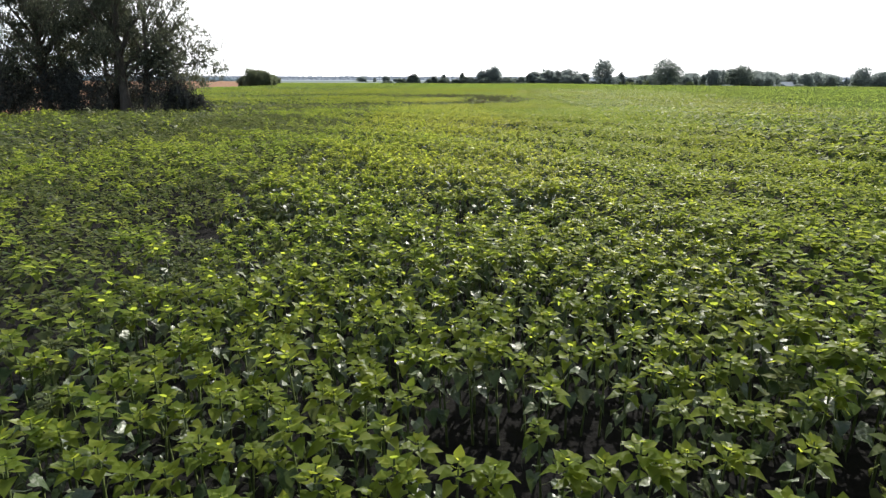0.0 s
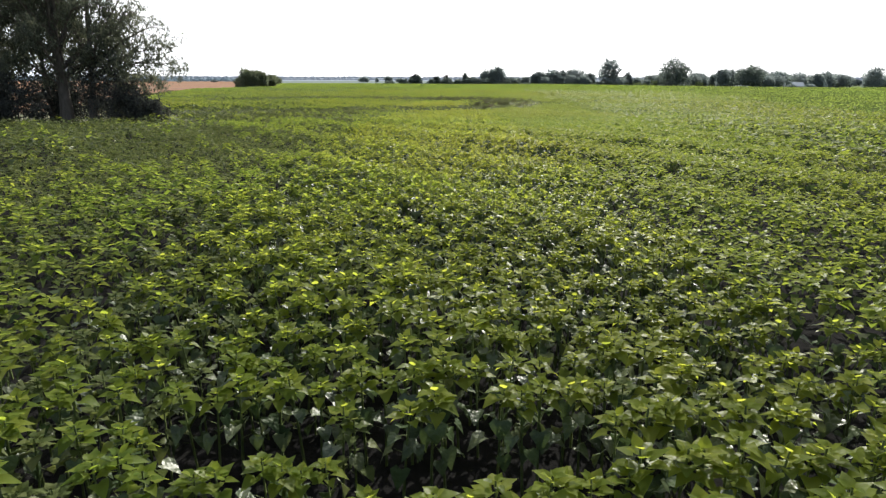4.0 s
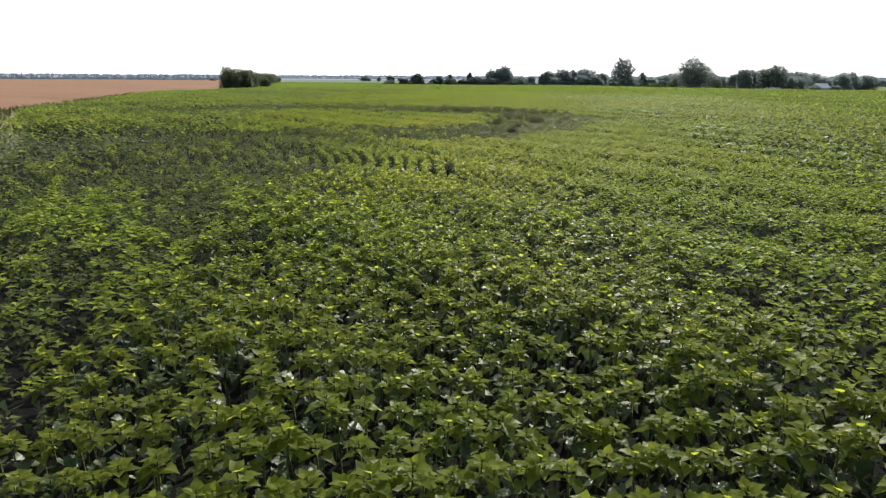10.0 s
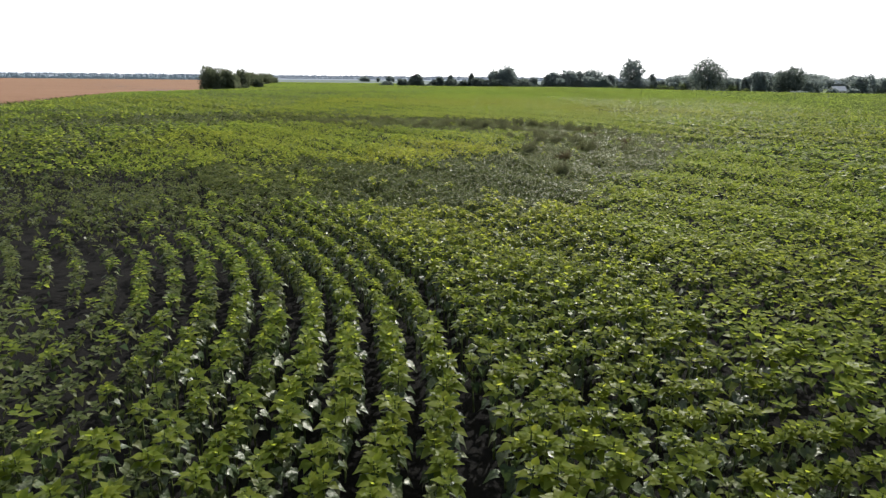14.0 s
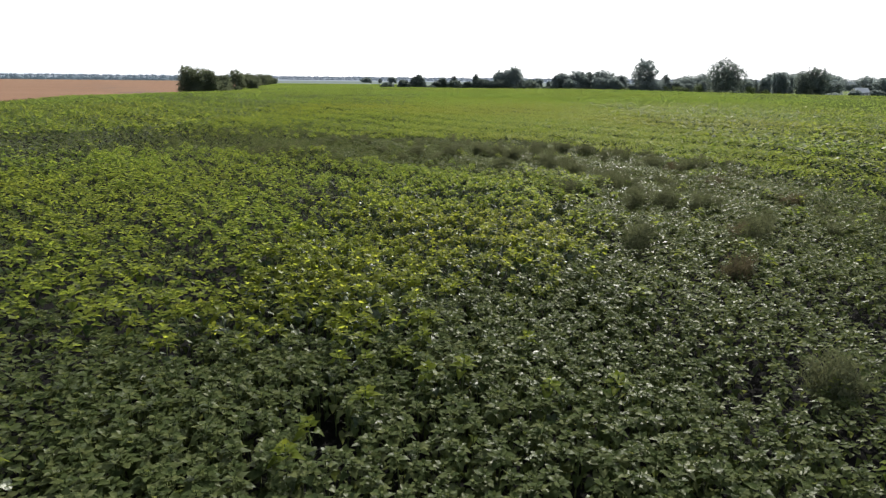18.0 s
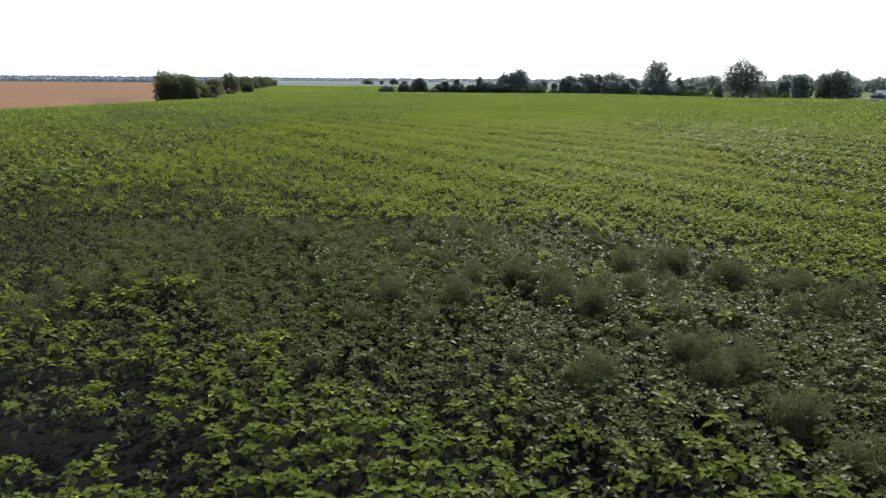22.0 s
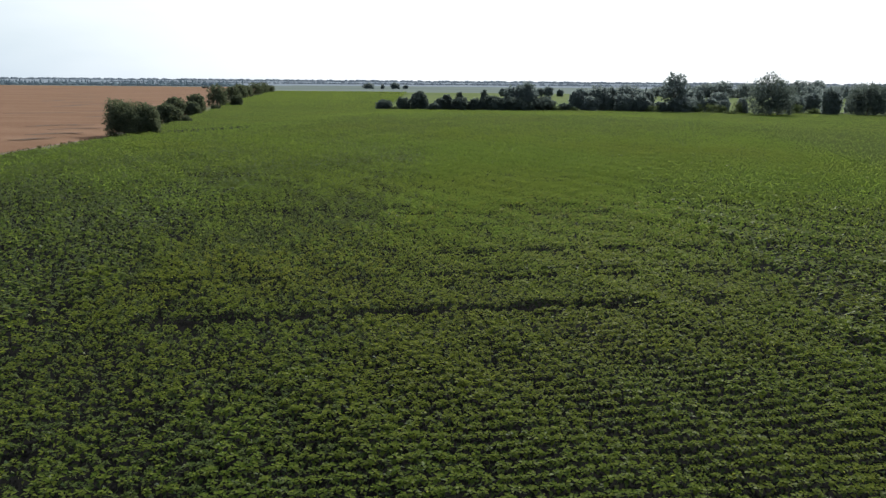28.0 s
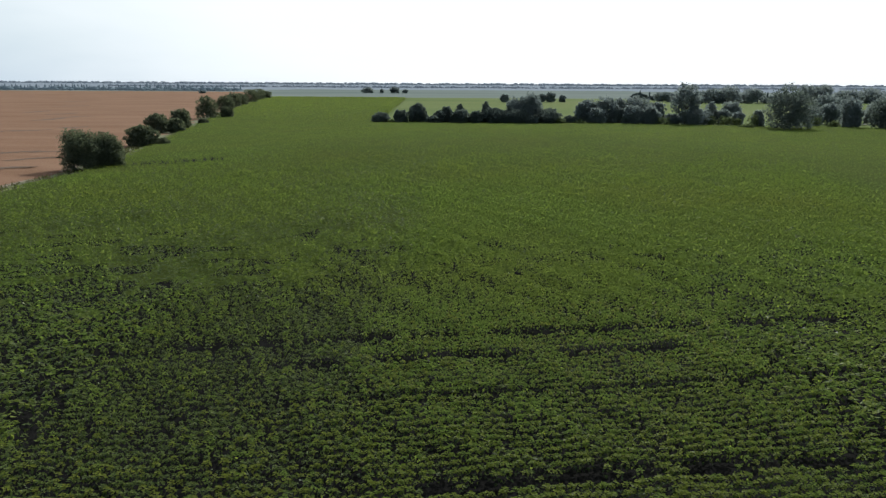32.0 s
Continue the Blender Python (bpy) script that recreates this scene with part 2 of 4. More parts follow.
def land(x, y):
    """Height of the bare ground."""
    x, y = np.asarray(x, float), np.asarray(y, float)
    r = np.hypot(x, y)
    brow = 385 - 135 * step(40, 160, x) - 205 * step(30, 100, -x)          # where the field begins to fall towards the hedge
    z = 0.7 * (1 - step(42, 95, y)) - 5.0 * step(brow, 585, y) - 3.0 * step(575, 1100, r) + 7.0 * step(2400, 4700, r)
    return z + 0.12 * np.sin(x * 0.05 + 1.0) * np.sin(y * 0.043)


EDGE_Y = [-400, 30, 65, 71, 75, 77, 82, 87, 95, 135, 160, 235, 270, 300, 330, 380, 550, 900, 1400, 1760]
EDGE_X = [-60, -47, -40, -33, -28.5, -28, -30.5, -33.3, -38.5, -62, -68, -89, -90, -92, -95, -111, -160, -251, -375, -468]


def edge(y):
    """The crop's border towards the wheat, x at a given y."""
    return np.interp(y, EDGE_Y, EDGE_X)


def wheat_edge(y):
    """The wheat keeps its distance from the willows, which stand on rough grass."""
    return np.minimum(edge(y), np.interp(y, [-400, 30, 60, 85, 105, 135], [-60, -50, -49, -47, -51, -62]))


def mesh_of(name, verts, faces, mats, index=None, smooth=False):
    """A mesh from arrays; faces all with the same number of corners."""
    verts, faces = np.asarray(verts, np.float32), np.asarray(faces, np.int32)
    me = bpy.data.meshes.new(name)
    k = faces.shape[1]
    me.vertices.add(len(verts))
    me.vertices.foreach_set("co", verts.ravel())
    me.loops.add(faces.size)
    me.loops.foreach_set("vertex_index", faces.ravel())
    me.polygons.add(len(faces))
    me.polygons.foreach_set("loop_start", np.arange(0, faces.size, k, dtype=np.int32))
    for m in mats:
        me.materials.append(m)
    if index is not None:
        me.polygons.foreach_set("material_index", np.asarray(index, np.int32))
    if smooth:
        me.polygons.foreach_set("use_smooth", np.ones(len(faces), bool))
    me.update(calc_edges=True)
    me.validate()
    return me


def sheet(name, xs, ys, lift, mats, which=None, keep=None, wobble=0.0, seed=3):
    """A sheet over the land, on a grid of xs and ys. xs may be a function of y."""
    rng = np.random.default_rng(seed)
    X, Y = np.meshgrid(xs, ys)
    Z = land(X, Y) + (lift(X, Y) if callable(lift) else lift) + (rng.random(X.shape) - 0.5) * wobble
    nx = len(xs)
    a = (np.arange(len(ys) - 1)[:, None] * nx + np.arange(nx - 1)[None, :]).ravel()
    F = np.stack([a, a + 1, a + nx + 1, a + nx], 1)
    V = np.stack([X.ravel(), Y.ravel(), Z.ravel()], 1)
    cen = V[F].mean(1)
    if keep is not None:
        m = keep(cen[:, 0], cen[:, 1])
        F, cen = F[m], cen[m]
    idx = None if which is None else which(cen[:, 0], cen[:, 1])
    return new(name, mesh_of(name, V, F, mats, idx, True))


# ---------------------------------------------------------------- ground
def spaced(lo, hi, fine, grow):
    out, d = [0.0], fine
    while out[-1] < hi:
        out.append(out[-1] + d)
        d *= grow
    neg, d = [], fine
    v = 0.0
    while v > lo:
        v -= d
        neg.append(v)
        d *= grow
    return np.array(neg[::-1] + out)


def crop_area(x, y):
    far = np.where(x < -56 - 0.06 * np.maximum(y - 578, 0), 1320.0, 578.0 - 0.20 * np.maximum(x - 60, 0))
    return (x > edge(y)) & (y < far) & (y > -200) & (x < 470)


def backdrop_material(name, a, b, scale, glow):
    """Very far land behind kilometres of bright air; haze painted as colour and emission."""
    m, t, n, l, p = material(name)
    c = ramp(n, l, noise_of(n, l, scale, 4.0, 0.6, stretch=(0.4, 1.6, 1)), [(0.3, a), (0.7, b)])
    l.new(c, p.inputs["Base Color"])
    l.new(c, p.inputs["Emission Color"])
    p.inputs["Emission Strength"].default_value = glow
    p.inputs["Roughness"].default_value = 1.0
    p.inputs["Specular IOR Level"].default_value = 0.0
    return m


# pale blue tones and emission paint the haze over the far ground
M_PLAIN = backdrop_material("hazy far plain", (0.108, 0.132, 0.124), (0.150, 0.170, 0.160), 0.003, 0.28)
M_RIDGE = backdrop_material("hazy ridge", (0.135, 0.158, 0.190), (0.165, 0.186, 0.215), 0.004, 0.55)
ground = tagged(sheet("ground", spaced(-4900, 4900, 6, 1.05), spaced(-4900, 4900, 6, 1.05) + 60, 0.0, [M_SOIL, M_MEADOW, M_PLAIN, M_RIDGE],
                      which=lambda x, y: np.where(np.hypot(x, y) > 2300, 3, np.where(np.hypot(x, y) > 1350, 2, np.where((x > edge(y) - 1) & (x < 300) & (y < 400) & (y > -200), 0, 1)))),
               "shade-darkened soil and green meadows reaching the horizon", "ground", kind="structure")

# the ripe wheat beyond the border
wheat = tagged(sheet("wheat_field", -spaced(0, 1900, 5, 1.035)[::-1] - 24.0, np.linspace(-200, 1760, 330), lambda x, y: 0.80 * step(0.5, 7.0, wheat_edge(y) - 7.0 - x) - 0.06, [M_WHEAT],
                     keep=lambda x, y: (x < wheat_edge(y) - 6.0) & (x > -1900), wobble=0.10),
               "ripe reddish-gold wheat field with lodged streaks", "wheat field", kind="stuff")


# grassy border strip and the dirt track that follows the wheat
tagged(sheet("verge", np.arange(-420, -18, 1.5), np.arange(-200, 1300, 2.5), 0.05, [M_VERGE],
             keep=lambda x, y: (x < edge(y) + 2.5) & (x > wheat_edge(y) - 9.0)), "dry grassy border strip between wheat and sunflowers", "verge", kind="structure")


def ribbon(name, label, category, mid, half, y0, y1, lift, mat, kind="structure"):
    """A strip of ground that follows a line x = mid(y)."""
    ys = np.arange(y0, y1, 2.5)
    V, F = [], []
    for k, y in enumerate(ys):
        x = float(mid(y))
        for o in (-half, -half * 0.4, half * 0.4, half):
            V.append((x + o, y, float(land(x + o, y)) + lift + (0.0 if abs(o) < half else -0.04)))
    for k in range(len(ys) - 1):
        for j in range(3):
            F.append((4 * k + j, 4 * k + j + 1, 4 * k + j + 5, 4 * k + j + 4))
    return tagged(new(name, mesh_of(name, V, F, [mat], None, True)), label, category, kind=kind)


ribbon("dirt_track", "pale dry dirt track along the wheat", "dirt track", lambda y: edge(y) - 7.0 - 1.5 * math.sin(y * 0.02), 0.9, 235, 430, 0.12, M_TRACK)

# ---------------------------------------------------------------- sunflowers
def frame_of(direction, side):
    d = direction / np.linalg.norm(direction)
    s = side - d * np.dot(side, d)
    s /= np.linalg.norm(s)
    return d, s, np.cross(s, d)


def leaf_blade(base, az, length, width, pitch, droop, fold, fine):
    """Heart-shaped blade from its base; fine gives eight triangles, else two."""
    out = np.array([math.cos(az), math.sin(az), 0.0])
    side = np.array([-math.sin(az), math.cos(az), 0.0])
    up = np.array([0, 0, 1.0])

    def at(u, w):
        a = pitch - droop * u
        p = base + out * (length * u * math.cos(a)) + up * (length * u * math.sin(a))
        return p + side * (w * width * math.cos(fold)) + up * (abs(w) * width * math.sin(fold))
    if fine == 2:
        # heart-shaped base, uneven margin, pointed tip; the halves ripple
        rim = [(-0.02, -0.26), (0.20, -0.47), (0.46, -0.37), (1.0, 0), (0.46, 0.37), (0.20, 0.47), (-0.02, 0.26)]
        v = [at(0.08, 0)] + [at(u, w) + up * (0.05 * length * math.sin(9 * u + 5 * az + 3 * w)) for u, w in rim] + [at(0.48, 0)]
        f = [(0, 8, 2), (0, 2, 1), (8, 3, 2), (8, 4, 3), (0, 6, 8), (0, 7, 6), (8, 6, 5), (8, 5, 4)]
    elif fine == 1:
        v = [at(0.0, 0), at(0.38, -0.5), at(1.0, 0), at(0.38, 0.5)]
        f = [(0, 2, 1), (0, 3, 2)]
    else:
        v = [at(0.05, -0.5), at(0.05, 0.5), at(1.0, 0)]
        f = [(0, 1, 2)]
    return np.array(v), f


def plant_template(seed, level, height=1.25):
    """One sunflower before bloom: verts, triangles, material index."""
    rng = np.random.default_rng(seed)
    V, F, I = [], [], []

    def put(v, f, i):
        o = sum(len(q) for q in V)
        V.append(np.asarray(v, float))
        F.extend([tuple(k + o for k in t) for t in f])
        I.extend([i] * len(f))
    sway = (rng.random(2) - 0.5) * 0.12
    stem = lambda u: np.array([sway[0] * u * u, sway[1] * u * u, height * 0.93 * u])
    if level == 0:
        r0, r1, rings = 0.017, 0.009, 3
        v = []
        for k in range(rings):
            u = k / (rings - 1)
            c = stem(u)
            for j in range(3):
                a = j * 2.0944
                r = r0 + (r1 - r0) * u
                v.append(c + [r * math.cos(a), r * math.sin(a), 0])
        f = []
        for k in range(rings - 1):
            for j in range(3):
                a, b = k * 3 + j, k * 3 + (j + 1) % 3
                f += [(a, b, b + 3), (a, b + 3, a + 3)]
        put(v, f, 1)
        n = 21
    elif level == 1:
        n = 17
    else:
        n = 8
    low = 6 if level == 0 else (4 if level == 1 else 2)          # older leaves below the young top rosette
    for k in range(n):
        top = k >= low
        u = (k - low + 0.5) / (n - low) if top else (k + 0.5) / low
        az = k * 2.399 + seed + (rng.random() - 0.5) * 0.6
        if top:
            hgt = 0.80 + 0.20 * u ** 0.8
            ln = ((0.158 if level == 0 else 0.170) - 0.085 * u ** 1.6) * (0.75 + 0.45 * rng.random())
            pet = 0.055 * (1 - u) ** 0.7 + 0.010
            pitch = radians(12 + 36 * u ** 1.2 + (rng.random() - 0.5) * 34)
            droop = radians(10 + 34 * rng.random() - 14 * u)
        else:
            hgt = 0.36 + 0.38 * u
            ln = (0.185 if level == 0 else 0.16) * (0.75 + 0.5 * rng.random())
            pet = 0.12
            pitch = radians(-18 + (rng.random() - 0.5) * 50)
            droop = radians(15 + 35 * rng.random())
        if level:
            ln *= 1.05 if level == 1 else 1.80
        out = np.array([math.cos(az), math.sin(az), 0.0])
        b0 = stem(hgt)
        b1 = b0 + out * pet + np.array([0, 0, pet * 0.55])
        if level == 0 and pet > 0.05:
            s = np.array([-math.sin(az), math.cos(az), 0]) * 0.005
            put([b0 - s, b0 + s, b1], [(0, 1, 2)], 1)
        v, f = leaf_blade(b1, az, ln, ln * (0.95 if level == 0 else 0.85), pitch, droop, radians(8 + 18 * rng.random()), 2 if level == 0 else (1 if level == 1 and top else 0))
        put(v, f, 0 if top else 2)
    return np.concatenate(V), np.array(F), np.array(I)


ROW = 0.70
ROW_TURN = radians(8.3)
BEND = (-24.5, 75.0)                 # centre of the rounded headland rows


def bent(x, y):
    """Where the rows run round the headland corner: distance from its centre."""
    dx, dy = x - BEND[0], y - BEND[1]
    r = np.where(dy < 0, dx, np.where(dx < 0, dy, np.hypot(dx, dy)))
    inside = (r > 5.5) & (r < 23.9) & (y > 72.5) & (x > -34.0)
    return inside, r


def dull_area(x, y):
    """Patches of stunted dark plants."""
    w = 0.9 * np.sin(x * 0.31 + 0.5) + 0.7 * np.sin(y * 0.47 + x * 0.3) + 0.5 * np.sin(x * 1.1 - y * 0.8)
    left = np.interp(y + 0.6 * w, [90, 91, 102, 103, 107, 111, 117, 121, 124, 125.5, 127, 131, 134, 136, 141.5, 142.5], [9, -14, -14, -2, -1.5, 0.6, 3.8, 3.6, 2.5, -3.5, -6.7, -9, -14, -30, -30, 0])
    right = np.interp(y, [91, 94.5, 100, 110, 118, 126, 131, 138, 143], [1, 4, 9, 16, 20, 16, 13.5, 9.5, 1])
    a = (x > left + w) & (x < right + 1.5 * w) & (y > 90.5) & (y < 142.2)
    c = (x < -6.2 - 0.019 * (y - 72) ** 2 + 0.5 * w) & (x > -31) & (y > 66 + 0.5 * w) & (y < 98 + w)
    e = (x < -24.0 + 2.5 * w - 0.30 * (y - 215)) & (x > -70) & (y > 196 + w) & (y < 240 + 2 * w) & (np.sin(x * 0.13 + y * 0.21) + 0.6 * w > 0.6) & (np.sin(x * 91.7 + y * 57.3) > -0.3)
    f = (x < -17.0 + 2.5 * w) & (y > 36 + 2 * w) & (y < 84) & (np.sin(x * 71.3 + y * 43.9) > -0.5)
    return a | c | e | f


# stretches where the seed drill left a row or two out: distance across the rows, from and to along them
MISSED = ((5.3, 0, 3), (15.1, -4.5, 9), (18.35, -1, 1.2), (17.5, 1.5, 4), (32.0, -4, 2), (38.8, 6, 10.5), (41.2, 4, 16), (41.6, 4, 16), (75.2, 21, 27), (117.25, 10, 24), (124.3, 7, 10.5), (126.8, 3.5, 10), (110.7, 11, 17), (112.9, 8, 16),
          (143.4, 2, 23), (147.0, 10, 25), (183.8, 4, 42), (189.5, 24, 55), (191.2, 2, 50), (206.4, 16, 62), (212.5, 14, 46), (216.6, 4, 64), (197.0, 24, 64))


def left_out(x, y, rng):
    p = -x * math.sin(ROW_TURN) + y * math.cos(ROW_TURN)
    q = x * math.cos(ROW_TURN) + y * math.sin(ROW_TURN)
    out = np.zeros(len(x), bool)
    for p0, q0, q1 in MISSED:
        wave = np.sin(q * 0.9 + p0) + np.sin(q * 0.37 + 2 * p0)
        out |= (np.abs(p - p0) < 0.45) & (q > q0) & (q < q1) & (wave > -1.4) & (rng.random(len(x)) < 0.88)
    return out


def stations(x0, x1, y0, y1, gap, rng, keep):
    """Places of the plants: along straight rows, and along the bent rows of the headland."""
    ca, sa = math.cos(ROW_TURN), math.sin(ROW_TURN)
    cx, cy, R = (x0 + x1) / 2, (y0 + y1) / 2, math.hypot(x1 - x0, y1 - y0) / 2 + 2
    # rows are counted from the origin, so that neighbouring zones line up
    pc = -cx * sa + cy * ca
    qc = cx * ca + cy * sa
    ph = np.arange(math.floor((pc - R) / ROW), math.ceil((pc + R) / ROW)) * ROW
    qq = np.arange(math.floor((qc - R) / gap), math.ceil((qc + R) / gap)) * gap
    Pp, Q = np.meshgrid(ph, qq)
    Pp, Q = Pp.ravel(), Q.ravel()
    Pp = Pp + 0.05 * np.sin(Q * 0.3) + (rng.random(len(Pp)) - 0.5) * 0.08
    Q = Q + (rng.random(len(Q)) - 0.5) * gap * 0.8
    x, y = Q * ca - Pp * sa, Q * sa + Pp * ca
    m = (x >= x0) & (x < x1) & (y >= y0) & (y < y1)
    x, y = x[m], y[m]
    inside, _ = bent(x, y)
    x, y = x[~inside], y[~inside]
    bx, by = [], []
    for r in np.arange(5.8, 23.9, ROW):
        s = np.arange(-2.5, 0, gap)
        bx.append(np.full(len(s), BEND[0] + r)), by.append(BEND[1] + s)
        s = np.arange(0, math.pi / 2, gap / r)
        bx.append(BEND[0] + r * np.cos(s)), by.append(BEND[1] + r * np.sin(s))
        s = np.arange(-9.0, 0, gap)
        bx.append(BEND[0] + s), by.append(np.full(len(s), BEND[1] + r))
    bx, by = np.concatenate(bx), np.concatenate(by)
    bx, by = bx + (rng.random(len(bx)) - 0.5) * 0.12, by + (rng.random(len(by)) - 0.5) * 0.16
    m = (bx >= x0) & (bx < x1) & (by >= y0) & (by < y1)
    x, y = np.concatenate([x, bx[m]]), np.concatenate([y, by[m]])
    m = keep(x, y) & crop_area(x - 1.0, y) & (rng.random(len(x)) > 0.04 + 0.22 * step(3, 16, -(x + 0.018 * y)) * (0.5 + 0.5 * np.sin(x * 1.3 + 2 * np.sin(y * 0.5)) * np.sin(y * 0.9 + np.sin(x * 0.7))))
    # gappy, drying stand by the corner of the field
    gappy = (x < -9.0 - 0.012 * (y - 80) ** 2) & (y > 64) & (y < 100)
    m &= ~(gappy & (rng.random(len(x)) < 0.40))
    # bare spots where nothing came up
    hole = np.sin(x * 0.83 + 2 * np.sin(y * 0.29)) * np.sin(y * 0.71 + 1.7 * np.sin(x * 0.37 + 1)) > 0.88
    m &= ~(hole & (rng.random(len(x)) < 0.6 - 0.4 * step(130, 170, y)))
    m &= ~left_out(x, y, rng)
    return x[m], y[m]


def row_direction(x, y):
    """The way in which the row at a place runs."""
    inside, r = bent(x, y)
    dx, dy = x - BEND[0], y - BEND[1]
    h = np.maximum(np.hypot(dx, dy), 0.01)
    bx = np.where(dy < 0, 0.0, np.where(dx < 0, 1.0, -dy / h))
    by = np.where(dy < 0, 1.0, np.where(dx < 0, 0.0, dx / h))
    return np.where(inside, bx, math.cos(ROW_TURN)), np.where(inside, by, math.sin(ROW_TURN))


def plants(name, label, level, gap, zone, keep, seed, dull):
    rng = np.random.default_rng(seed)
    x, y = stations(*zone, gap, rng, keep)
    d = dull_area(x + rng.normal(size=len(x)) * 0.9, y + rng.normal(size=len(y)) * 0.9) & (rng.random(len(x)) > np.where((y > 100) | (x > -7), 0.03, 0.46))
    # more dark-leaved plants leftwards stand in for the dimmer light there
    d |= rng.random(len(x)) < 0.05 + 0.92 * step(0.5, 8, -(x + 0.018 * y)) * (0.78 + 0.22 * np.sin(x * 0.19 + np.sin(y * 0.11) * 2)) * (1 - 0.45 * step(138, 165, y) + 0.30 * step(190, 215, y) - 0.35 * step(255, 290, y)) * (1 - 0.6 * step(96, 102, y) * (1 - step(122, 130, y)))
    pick = d if dull else ~d
    x, y = x[pick], y[pick]
    if dull:                              # the stunted patch is thick with small self-sown plants between the rows
        thick = (y > 90) & (y < 143) & dull_area(x, y) & (x > -16)
        thick &= ~left_out(x - 0.35 * math.sin(ROW_TURN), y + 0.35 * math.cos(ROW_TURN), rng)
        x = np.concatenate([x, x[thick] - 0.35 * math.sin(ROW_TURN) + rng.normal(size=thick.sum()) * 0.10])
        y = np.concatenate([y, y[thick] + 0.35 * math.cos(ROW_TURN) + rng.normal(size=thick.sum()) * 0.07])
    kinds = 7
    Vs, Fs, Is, off = [], [], [], 0
    which = rng.integers(0, kinds, len(x))
    for k in range(kinds):
        tv, tf, ti = plant_template(k + 11 * level, level)
        m = which == k
        n = int(m.sum())
        a = rng.random(n) * 2 * math.pi
        vigour = 1 + 0.10 * np.sin(x[m] * 0.21) * np.sin(y[m] * 0.17) + 0.08 * np.sin(x[m] * 0.9 + y[m] * 0.7)
        s = (0.91 + 0.18 * rng.random(n)) * vigour
        c, sn = np.cos(a) * s, np.sin(a) * s
        small = np.where((y[m] > 90) & (y[m] < 143), 0.80, 0.86) if dull else 1.0
        s, c, sn = s * small, c * small, sn * small
        tx, ty = (rng.random(n) - 0.5) * 0.13, (rng.random(n) - 0.5) * 0.13
        V = np.empty((n, len(tv), 3), np.float32)
        zz = tv[None, :, 2] * s[:, None]
        ox = tv[None, :, 0] * c[:, None] - tv[None, :, 1] * sn[:, None]
        oy = tv[None, :, 0] * sn[:, None] + tv[None, :, 1] * c[:, None]
        rx, ry = row_direction(x[m], y[m])
        al = (ox * rx[:, None] + oy * ry[:, None]) * (1.12, 1.15, 1.25)[level]
        ac = (oy * rx[:, None] - ox * ry[:, None]) * np.where(bent(x[m], y[m])[0], 1.06, (1.06, 0.94, 1.0)[level])[:, None]
        V[..., 0] = al * rx[:, None] - ac * ry[:, None] + x[m][:, None] + zz * tx[:, None]
        V[..., 1] = al * ry[:, None] + ac * rx[:, None] + y[m][:, None] + zz * ty[:, None]
        V[..., 2] = zz + land(x[m], y[m])[:, None]
        Vs.append(V.reshape(-1, 3))
        Fs.append((tf[None] + (np.arange(n) * len(tv))[:, None, None] + off).reshape(-1, 3))
        Is.append((ti[None, :] + 3 * ((y[m] > 150) if dull else (level > 0) & (y[m] > 190 + 40 * rng.random(n)))[:, None]).ravel())
        off += n * len(tv)
    if dull:                              # greyer beside the stunted patch, deep green beyond it
        mats = [M_LEAF_DULL, M_STEM, M_LEAF_DULL, M_LEAF_DIM, M_STEM, M_LEAF_DIM]
    else:
        mats = [M_LEAF, M_STEM, M_LEAF_OLD_SHADED] if level == 0 else [M_LEAF_MATT, M_STEM, M_LEAF_LOW, M_LEAF_FAR, M_STEM, M_LEAF_FAR]
    me = mesh_of(name, np.concatenate(Vs), np.concatenate(Fs), mats, np.concatenate(Is))
    return tagged(new(name, me), label, "sunflowers", kind="stuff")


def near_zone(x, y):
    c = -0.018 * y
    h = np.abs(np.sin(x * 12.9898 + y * 78.233) * 43758.5453) % 1.0
    return (np.abs(x - c) < 4.3 + 1.6 * h - 0.7 * step(90, 122, y)) & (y > 3) & (y < 122)


def mid_zone(x, y):
    c = -0.018 * y
    h = np.abs(np.sin(x * 12.9898 + y * 78.233) * 43758.5453) % 1.0
    return ~near_zone(x, y) & (np.abs(x - c) < 12 + 0.05 * np.clip(y, 0, 250) + 5 * h) & (y > 3) & (y < 222 + 40 * h)


def fade(x, y):
    """0 where single plants stand, 1 where the crop closes to a far sheet."""
    return np.maximum(np.maximum(step(250, 390, y), y < 3.0), step(0.75, 1.0, np.abs(x + 0.018 * y) / (40 + 0.17 * np.clip(y, 0, 390))))


def low_zone(x, y):
    c = -0.018 * y
    h = np.abs(np.sin(x * 12.9898 + y * 78.233) * 43758.5453) % 1.0
    if np.ndim(x) == 1:
        return low_area(x, y) & (h > fade(x, y) * 0.97)
    return low_area(x, y)


def low_area(x, y):
    c = -0.018 * y
    return ~near_zone(x, y) & ~mid_zone(x, y) & (np.abs(x - c) < 40 + 0.17 * np.clip(y, 0, 390)) & (y > 3) & (y < 390)


def star_zone(x, y):
    return (np.abs(x - 0.1) < 3.2) & (y > 4.0) & (y < 9.6)


